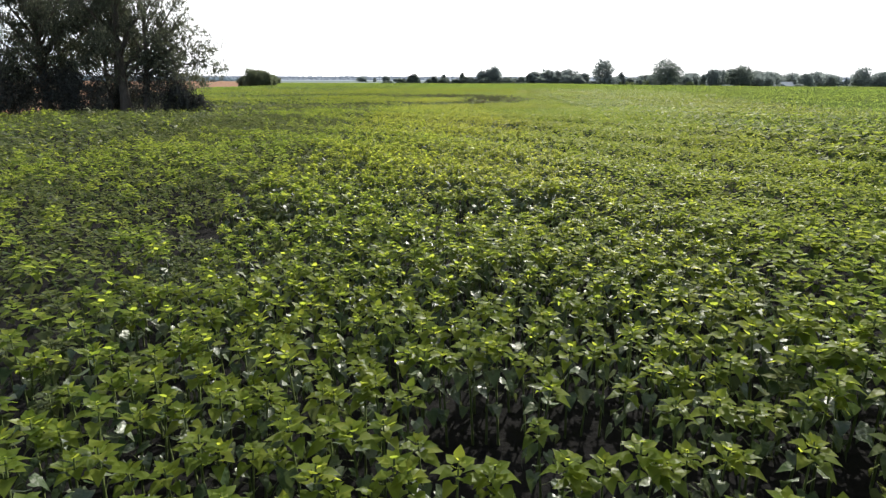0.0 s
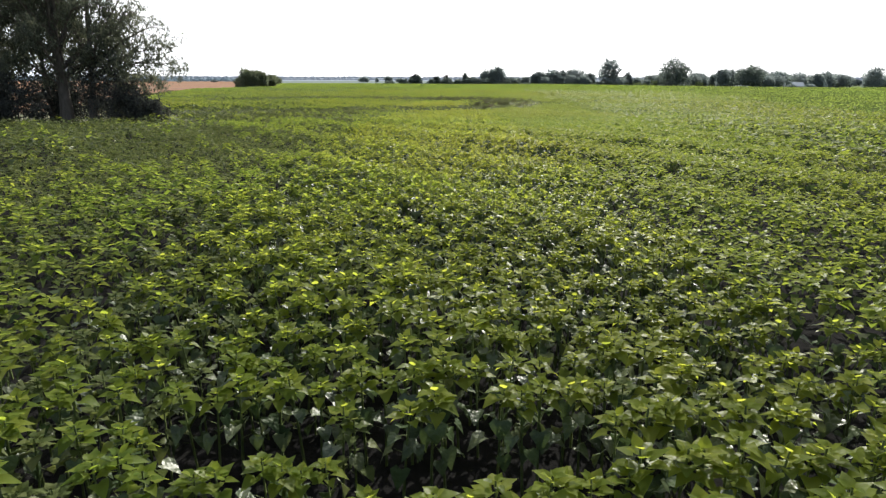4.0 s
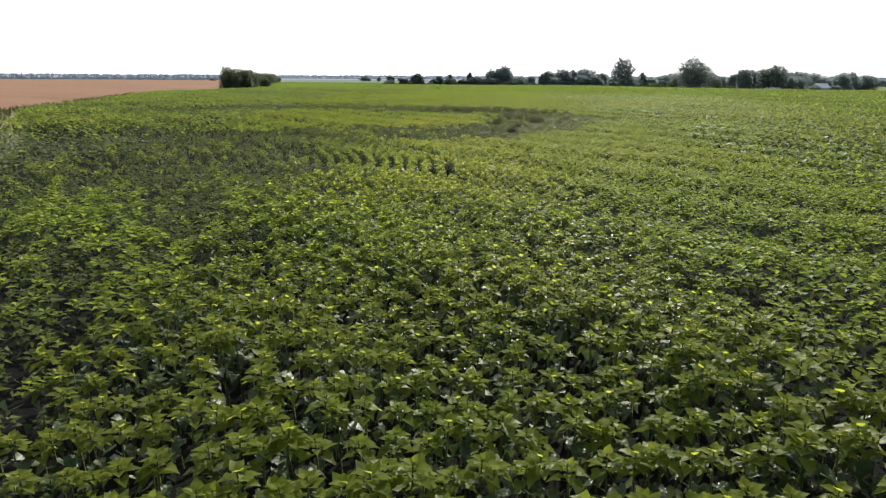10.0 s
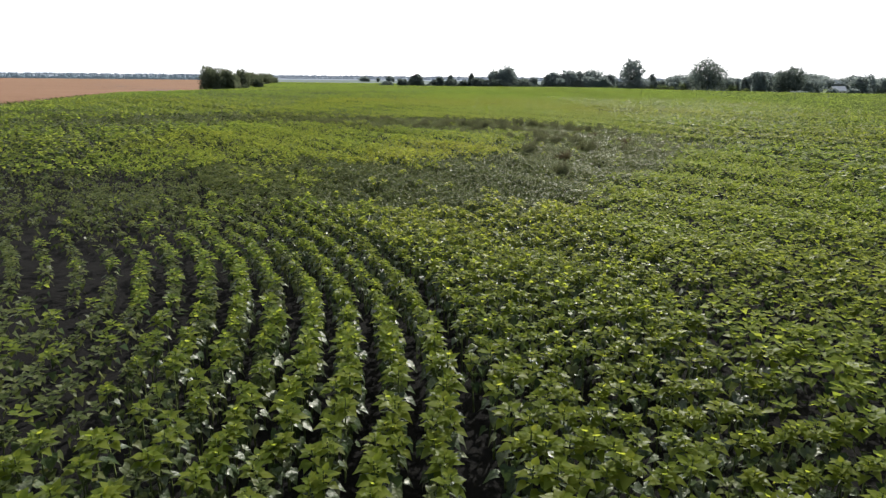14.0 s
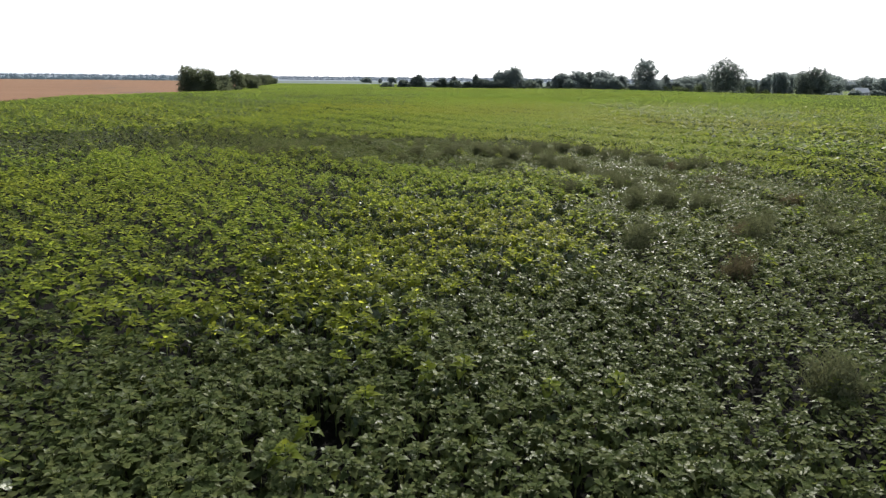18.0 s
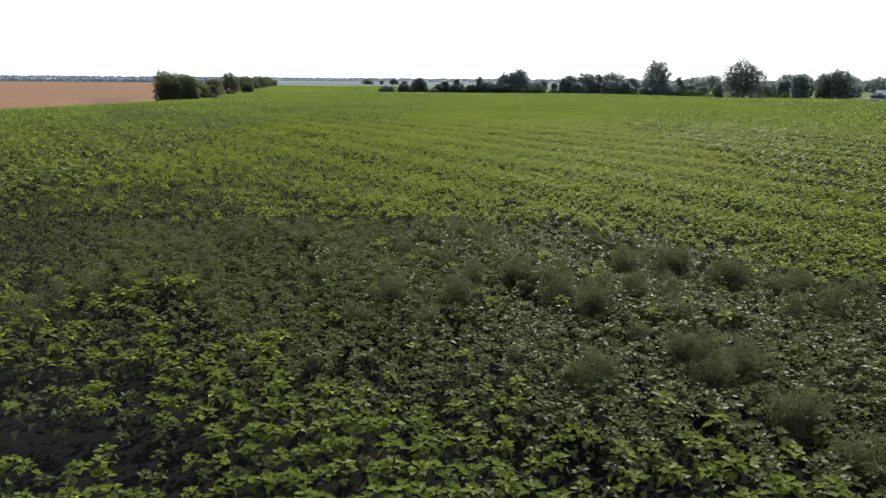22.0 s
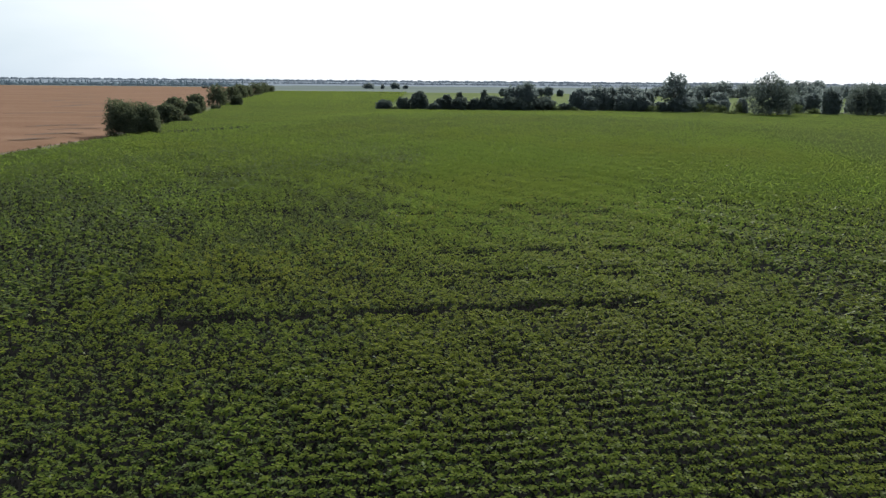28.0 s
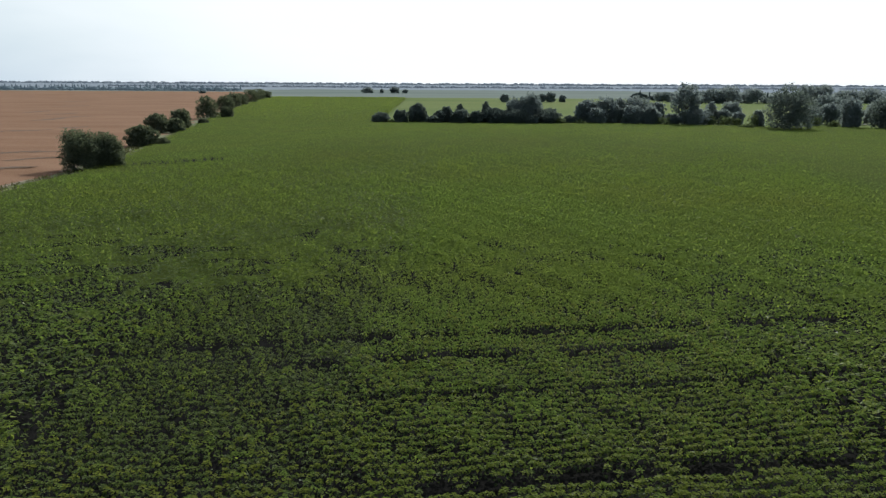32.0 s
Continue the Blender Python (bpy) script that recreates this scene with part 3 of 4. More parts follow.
for dull in (False, True):
    plants("sunflower_crop", "leafy green sunflower plants before bloom, in close rows" if not dull else "stunted dark sunflower plants with drooping leaves, plus plants toned darker for dim light at the left", 0, 0.22, (-14, 10, 2, 130), lambda x, y: near_zone(x, y) & ~star_zone(x, y), 21, dull)
    plants("sunflower_crop", "dense green sunflower plants in rows" if not dull else "patch of stunted dark sunflower plants, plus plants toned darker for dim light at the left", 1, 0.25, (-60, 50, 2, 264), mid_zone, 31, dull)
    plants("sunflower_crop", "wide green sunflower crop farther off" if not dull else "dark patch in the sunflower crop, toned darker for dim light at the left", 2, 0.42, (-130, 120, 2, 392), low_zone, 41, dull)


# the plants beside the start of the flight, one by one
def single_plants():
    rng = np.random.default_rng(21)
    x, y = stations(-4, 4, 4, 12, 0.23, rng, star_zone)
    kinds = []
    for k in range(5):
        tv, tf, ti = plant_template(k, 0)
        stem_f = tf[ti == 1]
        used = np.unique(stem_f)
        remap = {int(v): i for i, v in enumerate(used)}
        stem = mesh_of("stem", tv[used], [[remap[int(v)] for v in t] for t in stem_f], [M_STEM])
        blades = []
        for i, mat in ((0, M_LEAF_ONE), (2, M_LEAF_OLD_SHADED_ONE)):
            for t in tf[ti == i].reshape(-1, 8, 3):
                v0 = int(t.min())
                blades.append(mesh_of("leaf", tv[v0:v0 + 9], t - v0, [mat]))
        kinds.append((stem, blades))
    for px, py in zip(x, y):
        stem, blades = kinds[int(rng.integers(0, 5))]
        root = tagged(new("sunflower"), "young sunflower plant with broad green leaves, not in bloom", "sunflower", "sunflower plants in rows")
        sc = 0.88 + 0.24 * rng.random()
        root.matrix_world = pose(px, py, float(land(px, py)), (rng.random() - 0.5) * 9, (rng.random() - 0.5) * 9, rng.random() * 360) @ Matrix.Diagonal((sc, sc, sc, 1))
        for name, me in [("stem", stem)] + [("leaf", b) for b in blades]:
            ob = new(name, me)
            ob.parent = root


single_plants()

def tufts_of_leaves(name, label, gap, size, y0, y1, seed):
    """The crop's uneven top farther off: a few broad leaves for every place in the rows."""
    rng = np.random.default_rng(seed)
    X, Y = np.meshgrid(np.arange(-330, 470, gap * 1.25), np.arange(y0, y1, gap))
    x, y = X.ravel() + rng.normal(size=X.size) * gap * 0.35, Y.ravel() + X.ravel() * math.tan(ROW_TURN) % gap + rng.normal(size=X.size) * gap * 0.12
    m = crop_area(x - 1.0, y) & ~near_zone(x, y) & ~mid_zone(x, y) & (rng.random(len(x)) < fade(x, y)) & (np.abs(x) < 50 + 0.72 * y)
    x, y = x[m], y[m]
    n, per = len(x), 3
    vigour = 1 + 0.10 * np.sin(x * 0.21) * np.sin(y * 0.17)
    z = (land(x, y) + 1.0 * vigour)[:, None] + rng.random((n, per)) * 0.30 - 0.12
    a = rng.random((n, per)) * 6.283
    ln, pitch = size * (0.7 + 0.6 * rng.random((n, per))), radians(14) + rng.normal(size=(n, per)) * 0.26
    ox, oy = np.cos(a), np.sin(a)
    P = np.stack([x[:, None] + ox * ln * 0.35, y[:, None] + oy * ln * 0.25, z], 2)
    D = np.stack([ox * np.cos(pitch), oy * np.cos(pitch), np.sin(pitch)], 2) * ln[..., None]
    S = np.stack([-oy, ox, np.zeros_like(ox)], 2) * (ln * 0.46)[..., None]
    V = np.stack([P - S, P + S, P + D], 2).reshape(-1, 3)
    return tagged(new(name, mesh_of(name, V, np.arange(len(V)).reshape(-1, 3), [M_LEAF_FAR])), label, "sunflowers", kind="stuff")


tufts_of_leaves("sunflower_crop", "wide green sunflower crop at the side of the field", 0.62, 0.28, 4, 250, 61)
tufts_of_leaves("sunflower_crop", "far green sunflower crop before the hedge", 0.85, 0.31, 250, 580, 62)
tufts_of_leaves("sunflower_crop", "green sunflower strip running on beside the border bushes", 2.4, 0.85, 580, 1310, 63)
tagged(sheet("far_sunflower_crop", spaced(-420, 420, 2.2, 1.012), np.concatenate([np.arange(-200, 360, 2.5), 360 + np.cumsum(2.5 * 1.02 ** np.arange(120))]), lambda x, y: (-1.12 + 0.62 * step(205, 320, y)) * (1 - fade(x, y)) - 0.80 * step(590, 640, y) * step(-75, -58, x + 0.06 * np.maximum(y - 578, 0)), [M_CANOPY],
             keep=lambda x, y: crop_area(x - 1.5, y) & ((fade(x, y) > 0.10) | (y > 215)), wobble=0.30),
       "far green sunflower field", "sunflowers", kind="stuff")
canopy_far = bpy.data.objects["far_sunflower_crop"]
canopy_far.location.z = 0.95


# ---------------------------------------------------------------- trees
def tube(path, radii, sides=6):
    V, F = [], []
    path = [np.asarray(p, float) for p in path]
    for k, (p, r) in enumerate(zip(path, radii)):
        d = path[min(k + 1, len(path) - 1)] - path[max(k - 1, 0)]
        d, s, u = frame_of(d, np.array([0.3, 1.0, 0.1]))
        for j in range(sides):
            a = 2 * math.pi * j / sides
            V.append(p + (s * math.cos(a) + u * math.sin(a)) * r)
    for k in range(len(path) - 1):
        for j in range(sides):
            a, b = k * sides + j, k * sides + (j + 1) % sides
            F.append((a, b, b + sides, a + sides))
    return V, F


def leaves_in(lobes, count, size, rng, shell=0.45, stretch=1.0, broad=0.27, clump=0.15, tri=False):
    """Leaf sprays spread through a set of lobes (centre, radii)."""
    vol = np.array([l[1][0] * l[1][1] * l[1][2] for l in lobes]) ** 0.75
    share = rng.choice(len(lobes), count, p=vol / vol.sum())
    C = np.array([l[0] for l in lobes])[share]
    R = np.array([l[1] for l in lobes])[share]
    d = rng.normal(size=(count, 3))
    d /= np.linalg.norm(d, axis=1)[:, None]
    rad = (shell + (1 - shell) * rng.random(count) ** 0.6) * (1 + 0.10 * rng.normal(size=count))
    # clumps: pull the sprays towards a number of twig ends
    P = C + d * R * rad[:, None]
    tw = P[rng.integers(0, count, max(count // 14, 8))]
    near = tw[rng.integers(0, len(tw), count)]
    own = rng.random(count)
    src = near + rng.normal(size=(count, 3)) * np.minimum(R * clump, 0.6 + size)
    P = np.where((own < 0.75)[:, None], src, P)
    P[:, 2] = np.maximum(P[:, 2], 0.15)
    a = rng.normal(size=(count, 3))
    a[:, 2] *= stretch
    a /= np.linalg.norm(a, axis=1)[:, None]
    b = np.cross(a, rng.normal(size=(count, 3)))
    b /= np.linalg.norm(b, axis=1)[:, None]
    s = size * (0.6 + 0.8 * rng.random(count))[:, None]
    V = np.stack([P - a * s * 0.5, P + b * s * broad, P + a * s * 0.5, P - b * s * broad], 1).reshape(-1, 3)
    F = np.arange(count * 4).reshape(-1, 4)
    if tri:
        V = np.stack([P - a * s * 0.5 - b * s * broad, P - a * s * 0.5 + b * s * broad, P + a * s * 0.6], 1).reshape(-1, 3)
        F = np.arange(count * 3).reshape(-1, 3)
    return V, F


def part(name, me, parent, label=""):
    ob = new(name, me)
    ob.parent = parent
    if label:
        tagged(ob, label)
    return ob


def tree(name, label, category, x, y, lobes, count, size, leaf, seed, trunk_r, trunk_h, limbs=True, stems=1, spread=0.6, group="", turn=0.0, stretch=1.0, broad=0.40, clump=0.15, tri=False):
    """A thing with trunk, limbs and crown; lobes in metres from the foot."""
    rng = np.random.default_rng(seed)
    root = tagged(new(name), label, category, group)
    root.matrix_world = pose(x, y, float(land(x, y)) - 0.05, 0, 0, turn)
    for k in range(stems):
        a = 2 * math.pi * k / max(stems, 1) + seed
        off = np.array([math.cos(a), math.sin(a), 0]) * (spread if stems > 1 else 0)
        lean = off * 1.5 + np.append(rng.normal(size=2) * 0.25, 0)
        top = off + lean + np.array([0, 0, trunk_h])
        path = [off + lean * (u ** 1.5) + np.array([0, 0, trunk_h * u]) + np.append(rng.normal(size=2) * 0.1 * (u > 0), 0) for u in np.linspace(0, 1, 7)]
        V, F = tube(path, [trunk_r * (1.35 if i == 0 else 1) * (1 - 0.72 * i / 6) for i in range(7)], 7)
        V, F = list(V), list(F)
        part("trunk", mesh_of("trunk", V, F, [M_BARK], None, True), root)
        if limbs:
            for i, (c, r) in enumerate(lobes):
                if i % stems != k:
                    continue
                c = np.asarray(c, float)
                start = path[int(np.clip(np.searchsorted([p[2] for p in path], c[2] * 0.62), 1, 5))]
                mid = (start + c) / 2 + np.append(rng.normal(size=2) * 0.3, 0.4 * rng.random())
                V, F = tube([start, mid, c, c + (c - mid) * 0.35], [trunk_r * 0.38, trunk_r * 0.26, trunk_r * 0.14, 0.02], 5)
                part("limb", mesh_of("limb", V, F, [M_BARK], None, True), root)
    V, F = leaves_in(lobes, count, size, rng, stretch=stretch, broad=broad, clump=clump, tri=tri)
    part("crown", mesh_of("crown", V, F, [leaf]), root)
    return root


def lobes_round(w, d, h, low, n, seed, fat=0.24):
    """A rounded uneven crown w wide, d deep, from low to h: a body and many lobes on it."""
    rng = np.random.default_rng(seed)
    H = h - low
    out = [((0, 0, low + H * 0.48), (w * 0.36, d * 0.36, H * 0.42))]
    for k in range(n):
        u = 1 - (k + 0.5) / n * 1.55          # from the top down past the middle
        a = k * 2.4 + seed * 1.7
        q = math.sqrt(max(0.0, 1 - u * u)) * (0.85 + 0.3 * rng.random())
        zz = low + H * (0.47 + 0.36 * u * (0.9 + 0.2 * rng.random()))
        s = fat * (0.75 + 0.5 * rng.random())
        out.append(((math.cos(a) * w * 0.32 * q, math.sin(a) * d * 0.32 * q, zz), (w * s, d * s, H * s * 0.85)))
    for k in range(n // 2):                   # skirts near the ground
        a = k * 2.1 + seed
        out.append(((math.cos(a) * w * 0.32, math.sin(a) * d * 0.32, low + H * (0.14 + 0.10 * (k % 2))), (w * 0.20, d * 0.20, H * 0.17)))
    return out


def curve_of(a, c, b, n):
    u = np.linspace(0, 1, n)[:, None]
    return (1 - u) ** 2 * a + 2 * u * (1 - u) * c + u ** 2 * b


def willow(x, y, boughs, trunk, leaves, seed, label):
    """Thick trunk, arching boughs, thin side branches and hanging sprays of narrow leaves.
    boughs: height of the fork, then the end of the bough from the foot of the tree."""
    rng = np.random.default_rng(seed)
    root = tagged(new("willow_tree"), label, "tree", "willows at the field border")
    root.matrix_world = pose(x, y, float(land(x, y)) - 0.05)
    r0, h, lean = trunk
    path = [np.array([lean * u * u + 0.12 * math.sin(5 * u + seed), 0.15 * math.sin(4 * u + seed * 2), h * u]) for u in np.linspace(0, 1, 9)]
    V, F = tube(path, [r0 * (1.3 if i == 0 else 1) * (1 - 0.80 * i / 8) for i in range(9)], 8)
    part("trunk", mesh_of("trunk", V, F, [M_BARK], None, True), root)
    sprays = []
    for fork, ex, ey, ez in boughs:
        u = min(fork / h, 0.95)
        a = np.array([lean * u * u + 0.12 * math.sin(5 * u + seed), 0.15 * math.sin(4 * u + seed * 2), fork])
        b = np.array([ex, ey, ez], float)
        reach = np.linalg.norm((b - a)[:2])
        c = (a + b) / 2 + np.array([0, 0, 0.16 * reach + 0.3]) + np.append(rng.normal(size=2) * 0.3, 0)
        line = curve_of(a, c, b, 9)
        line[1:-1] += rng.normal(size=(7, 3)) * 0.10
        r = r0 * 0.34 * (0.8 + 0.4 * rng.random())
        V, F = tube(line, [r * (1 - 0.85 * i / 8) for i in range(9)], 6)
        V, F = list(V), [tuple(f) for f in F]
        for k in range(12):
            w = 0.25 + 0.73 * (k + rng.random()) / 12
            p = line[min(int(w * 8), 7)]
            d = (b - a) / np.linalg.norm(b - a) * 0.7 + rng.normal(size=3) * np.array([0.6, 0.6, 0.35])
            ln = (0.8 + 1.3 * rng.random()) * (1.15 - 0.4 * w)
            q = p + d * ln
            m = (p + q) / 2 + np.array([0, 0, 0.25])
            v2, f2 = tube(curve_of(p, m, q, 4), [r * 0.30, r * 0.22, r * 0.14, 0.008], 4)
            F += [tuple(i + len(V) for i in f) for f in f2]
            V += list(v2)
            s1 = 0.70 + 0.60 * rng.random()
            sprays.append((q + np.array([0, 0, -0.25]), (s1, s1, s1 * 1.05)))
            if rng.random() < 0.7:
                sprays.append((m + np.array([0, 0, 0.05]), (s1 * 0.7, s1 * 0.7, s1 * 0.75)))
        sprays.append((b, (0.7, 0.7, 0.7)))
        part("bough", mesh_of("bough", V, F, [M_BARK], None, True), root)
    V, F = leaves_in(sprays, int(leaves * 1.15), 0.28, rng, shell=0.15, stretch=2.6, broad=0.17)
    part("crown", mesh_of("crown", V, F, [M_TREE]), root)
    return root


def fan(w, h, low, n, seed):
    """Boughs spread round a tall willow: long and level below, steep above."""
    rng = np.random.default_rng(seed)
    out = []
    for k in range(n):
        u = (k + 0.5) / n
        a = k * 2.4 + seed * 1.3
        ez = low + (h - low) * u ** 0.9
        reach = w * 0.5 * float(np.interp(u, [0, 0.3, 0.7, 1], [0.9, 1.0, 0.75, 0.2])) * (0.65 + 0.5 * rng.random())
        out.append((max(2.2, ez * (0.50 + 0.12 * rng.random())), math.cos(a) * reach, math.sin(a) * reach, ez))
    return out


# the tall willows at the near border
willow(-36.2, 78.0, [(4.6, 10.2, -1.0, 5.6), (4.8, 8.6, 0.5, 7.6), (5.4, 7.0, 1.0, 9.7), (5.6, 6.0, -1.2, 11.6), (6.4, 4.4, 1.5, 13.6), (6.8, 2.6, -1.0, 15.5), (7.5, 0.2, 1.0, 16.5), (6.5, -2.4, -1.4, 14.5), (4.2, 5.4, -2.4, 6.2), (4.6, 3.4, -2.6, 8.8), (5.2, 3.6, 2.8, 10.6), (5.0, -2.8, 2.2, 9.5), (3.4, 6.6, 1.6, 3.9)],
       (0.42, 13.0, 1.2), 17000, 50, "spreading grey-green willow with one long bough arching over the crop")
willow(-38.5, 77.0, fan(12.0, 21.0, 6.0, 20, 3), (0.60, 18.0, 0.3), 24000, 51, "tall willow with a thick forked trunk and an open crown")
willow(-41.0, 79.0, fan(9.5, 18.0, 6.5, 14, 5), (0.26, 15.0, -0.6), 12000, 52, "slender willow with a thin dark trunk")
willow(-47.6, 77.0, fan(13.5, 20.0, 5.0, 22, 8), (0.62, 17.0, -0.4), 32000, 53, "tall dense willow with a thick dark trunk")
willow(-43.5, 86.0, fan(10.0, 19.0, 5.0, 12, 9), (0.40, 16.0, 0.4), 13000, 54, "tall willow standing behind the others")
willow(-56.0, 74.0, fan(12.0, 20.0, 4.5, 16, 11), (0.50, 17.0, 0.5), 30000, 55, "tall willow with a spreading grey-green crown")
willow(-52.0, 88.0, fan(11.0, 20.0, 5.0, 12, 12), (0.45, 17.0, 0.0), 13000, 56, "tall willow standing behind the others")
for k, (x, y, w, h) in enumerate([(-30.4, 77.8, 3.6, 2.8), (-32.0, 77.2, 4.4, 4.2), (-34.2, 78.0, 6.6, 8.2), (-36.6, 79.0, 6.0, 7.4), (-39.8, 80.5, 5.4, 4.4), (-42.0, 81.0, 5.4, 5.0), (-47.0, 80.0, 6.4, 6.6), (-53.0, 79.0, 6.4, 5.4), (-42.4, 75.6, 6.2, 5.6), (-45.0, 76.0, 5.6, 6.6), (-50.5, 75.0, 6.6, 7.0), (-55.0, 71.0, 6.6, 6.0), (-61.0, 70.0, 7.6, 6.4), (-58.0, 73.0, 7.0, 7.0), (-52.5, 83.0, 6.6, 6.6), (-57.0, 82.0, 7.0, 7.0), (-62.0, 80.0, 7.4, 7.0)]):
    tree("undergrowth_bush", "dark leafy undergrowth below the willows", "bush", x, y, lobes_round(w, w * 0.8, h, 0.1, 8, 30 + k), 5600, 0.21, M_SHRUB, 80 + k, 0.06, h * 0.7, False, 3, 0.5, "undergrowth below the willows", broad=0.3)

# the bushes and trees along the border with the wheat: x, y, width, height
BORDER = [(-96.8, 327, 10.6, 10.8), (-92.4, 330, 7.6, 9.2), (-119, 401, 10.6, 7.6), (-113, 404, 4.5, 3.0), (-146, 471, 11.0, 10.2), (-140, 476, 9.0, 7.2), (-149, 503, 10.4, 11.2), (-155, 548, 6.0, 3.4), (-176, 608, 16.5, 16.0), (-166, 618, 9.0, 8.0), (-214, 746, 17.0, 14.5), (-236, 830, 17.0, 16.5), (-252, 900, 18.0, 15.0), (-276, 1010, 20.0, 18.5), (-300, 1120, 22.0, 17.5), (-322, 1230, 18.0, 12.0)]
for k, (x, y, w, h) in enumerate(BORDER):
    tree("border_bush", "rounded dark green bush tree on the grassy border of the wheat", "bush", x, y, lobes_round(w * 0.96, w * 0.85, h * 0.97, 0.1, 13, 60 + k), 17000 if k < 2 else 6400, 0.36 if k < 2 else 0.70, M_BORDER, 120 + k, 0.2, h * 0.6, False, 3, 0.7, "bushes along the border", clump=0.10 if k > 1 else 0.16, tri=k > 1)


# trees and hedge before the village: x, y, width, height
def village_tree(x, y, w, h, low, seed, label, category="tree", density=1.0, mat=None, group="trees before the village"):
    n = int(min(max(400 * (w * h) ** 0.62 * density, 900), 9500))
    size = 0.80 if y < 650 else 1.5
    return tree("village_tree" if category == "tree" else "hedge_bush", label, category, x, y, lobes_round(w * 0.98, w * 0.85, h * 0.98, low, 12, seed), n if y < 650 else n // 2, size, mat or M_TREE_HAZED, 200 + seed, min(0.35, h * 0.03), h * 0.7, low > 1.0, 1, 0.0, group, clump=0.10, tri=True)


HEDGE = [(-52.2, 568, 9.8, 7.0), (-39.8, 568, 8.7, 8.5), (-29.6, 572, 12.3, 12.2), (-20.0, 565, 8.3, 5.0), (-15.5, 570, 8.0, 8.2), (-11.9, 574, 7.7, 10.8), (-3.1, 569, 13.2, 8.7), (-3.3, 576, 6.0, 11.8), (6.7, 569, 9.3, 8.1), (13.1, 577, 5.6, 13.3), (16.3, 572, 12.2, 10.1), (21.1, 567, 11.0, 9.3), (32.5, 568, 13.8, 9.3), (40.6, 563, 9.2, 6.2), (50.7, 570, 16.6, 9.9), (65.3, 574, 8.0, 5.7)]
for k, (x, y, w, h) in enumerate(HEDGE):
    village_tree(x, y, w, h, 0.1, k + 1, "dark green hedge bush along the far edge of the crop", "bush", 1.1, M_BUSH_HAZED, "hedge before the meadow")
village_tree(40.3, 575, 14.3, 19.4, 1.2, 44, "taller rounded tree standing in the hedge", density=1.3)
village_tree(30.3, 577, 10.5, 15.6, 0.8, 45, "lighter tree beside the tall one in the hedge")
COPSE = [(77.1, 582, 14.8, 15.6), (72.0, 578, 6.0, 13.0), (89.5, 584, 17.7, 17.2), (99.0, 590, 14.0, 16.4), (108.3, 584, 20.0, 17.6), (121.0, 586, 12.0, 15.0), (103.2, 572, 12.7, 12.4), (114.0, 572, 12.0, 11.6), (82.0, 573, 12.0, 10.0)]
for k, (x, y, w, h) in enumerate(COPSE):
    village_tree(x, y, w, h, 0.2, 20 + k, "dense dark tree with leaves down to the ground")
tree("village_tree", "tall tree with an airy rounded crown on a bare trunk", "tree", 135.5, 573, lobes_round(18.0, 15.0, 26.0, 8.0, 16, 41, 0.19), 5200, 0.85, M_TREE_HAZED, 241, 0.45, 19.0, True, 1, 0.0, "trees before the village", clump=0.10, tri=True)
village_tree(140.0, 571, 23.0, 10.6, 0.3, 40, "low dense bush below the tall tree", "bush", group="hedge before the meadow")
village_tree(128.0, 574, 10.0, 7.4, 0.3, 46, "low dense bush below the tall tree", "bush", group="hedge before the meadow")
village_tree(152.7, 578, 8.0, 14.6, 0.4, 47, "slender pale tree beside the tall one", density=0.45)
village_tree(175.8, 527, 26.0, 23.4, 0.3, 42, "big dark rounded tree reaching to the ground", density=0.85 * 1.9, mat=M_BUSH_HAZED)
village_tree(240.5, 542, 23.0, 20.4, 0.3, 43, "big dark rounded tree reaching to the ground", density=0.85 * 1.9, mat=M_BUSH_HAZED)
village_tree(221.5, 548, 11.5, 16.6, 0.3, 48, "narrower dark tree beside the big rounded one", density=1.3)
GARDEN = [(159.6, 575, 9.6, 9.6), (167.0, 572, 8.5, 8.6), (170.5, 552, 7.0, 10.0), (205.0, 566, 13.0, 11.6), (214.0, 575, 11.0, 12.4), (232.0, 590, 14.0, 14.0), (250.0, 600, 15.5, 17.0), (266.0, 596, 15.0, 13.5), (282.0, 600, 14.0, 12.0), (301.0, 592, 9.0, 4.6), (318.0, 594, 10.0, 4.8), (309.0, 640, 20.0, 12.4), (332.0, 610, 16.0, 14.0), (350.0, 630, 20.0, 16.6), (371.0, 640, 22.0, 15.0), (391.0, 622, 20.0, 20.6), (409.0, 622, 20.0, 16.6), (430.0, 640, 24.0, 17.0), (287.0, 690, 24.0, 17.5), (340.0, 700, 30.0, 17.0), (191.0, 640, 16.0, 13.0)]
for k, (x, y, w, h) in enumerate(GARDEN):
    village_tree(x, y, w, h, 0.4, 50 + k, "dark leafy garden tree among the village houses")
FAR = [(59.7, 1095, 12.8, 11.7), (112.0, 1107, 13.0, 12.0), (126.0, 1110, 15.0, 14.2), (143.6, 1112, 9.7, 10.3), (-224, 1708, 27, 14.0), (-190, 1710, 8, 10.0), (-160, 1711, 23, 16.0), (-135, 1711, 13, 9.6), (352, 1107, 34, 21.0), (380, 1110, 36, 24.0), (410, 1105, 34, 22.0), (545, 1218, 36, 26.0), (572, 1218, 34, 28.0), (560, 1134, 40, 20.0), (600, 1140, 42, 22.0), (640, 1130, 44, 23.0), (304, 1165, 30, 15.0), (330, 1160, 24, 12.0), (-405, 1500, 22, 8.0), (-470, 1620, 16, 7.0), (-560, 1560, 14, 6.0)]
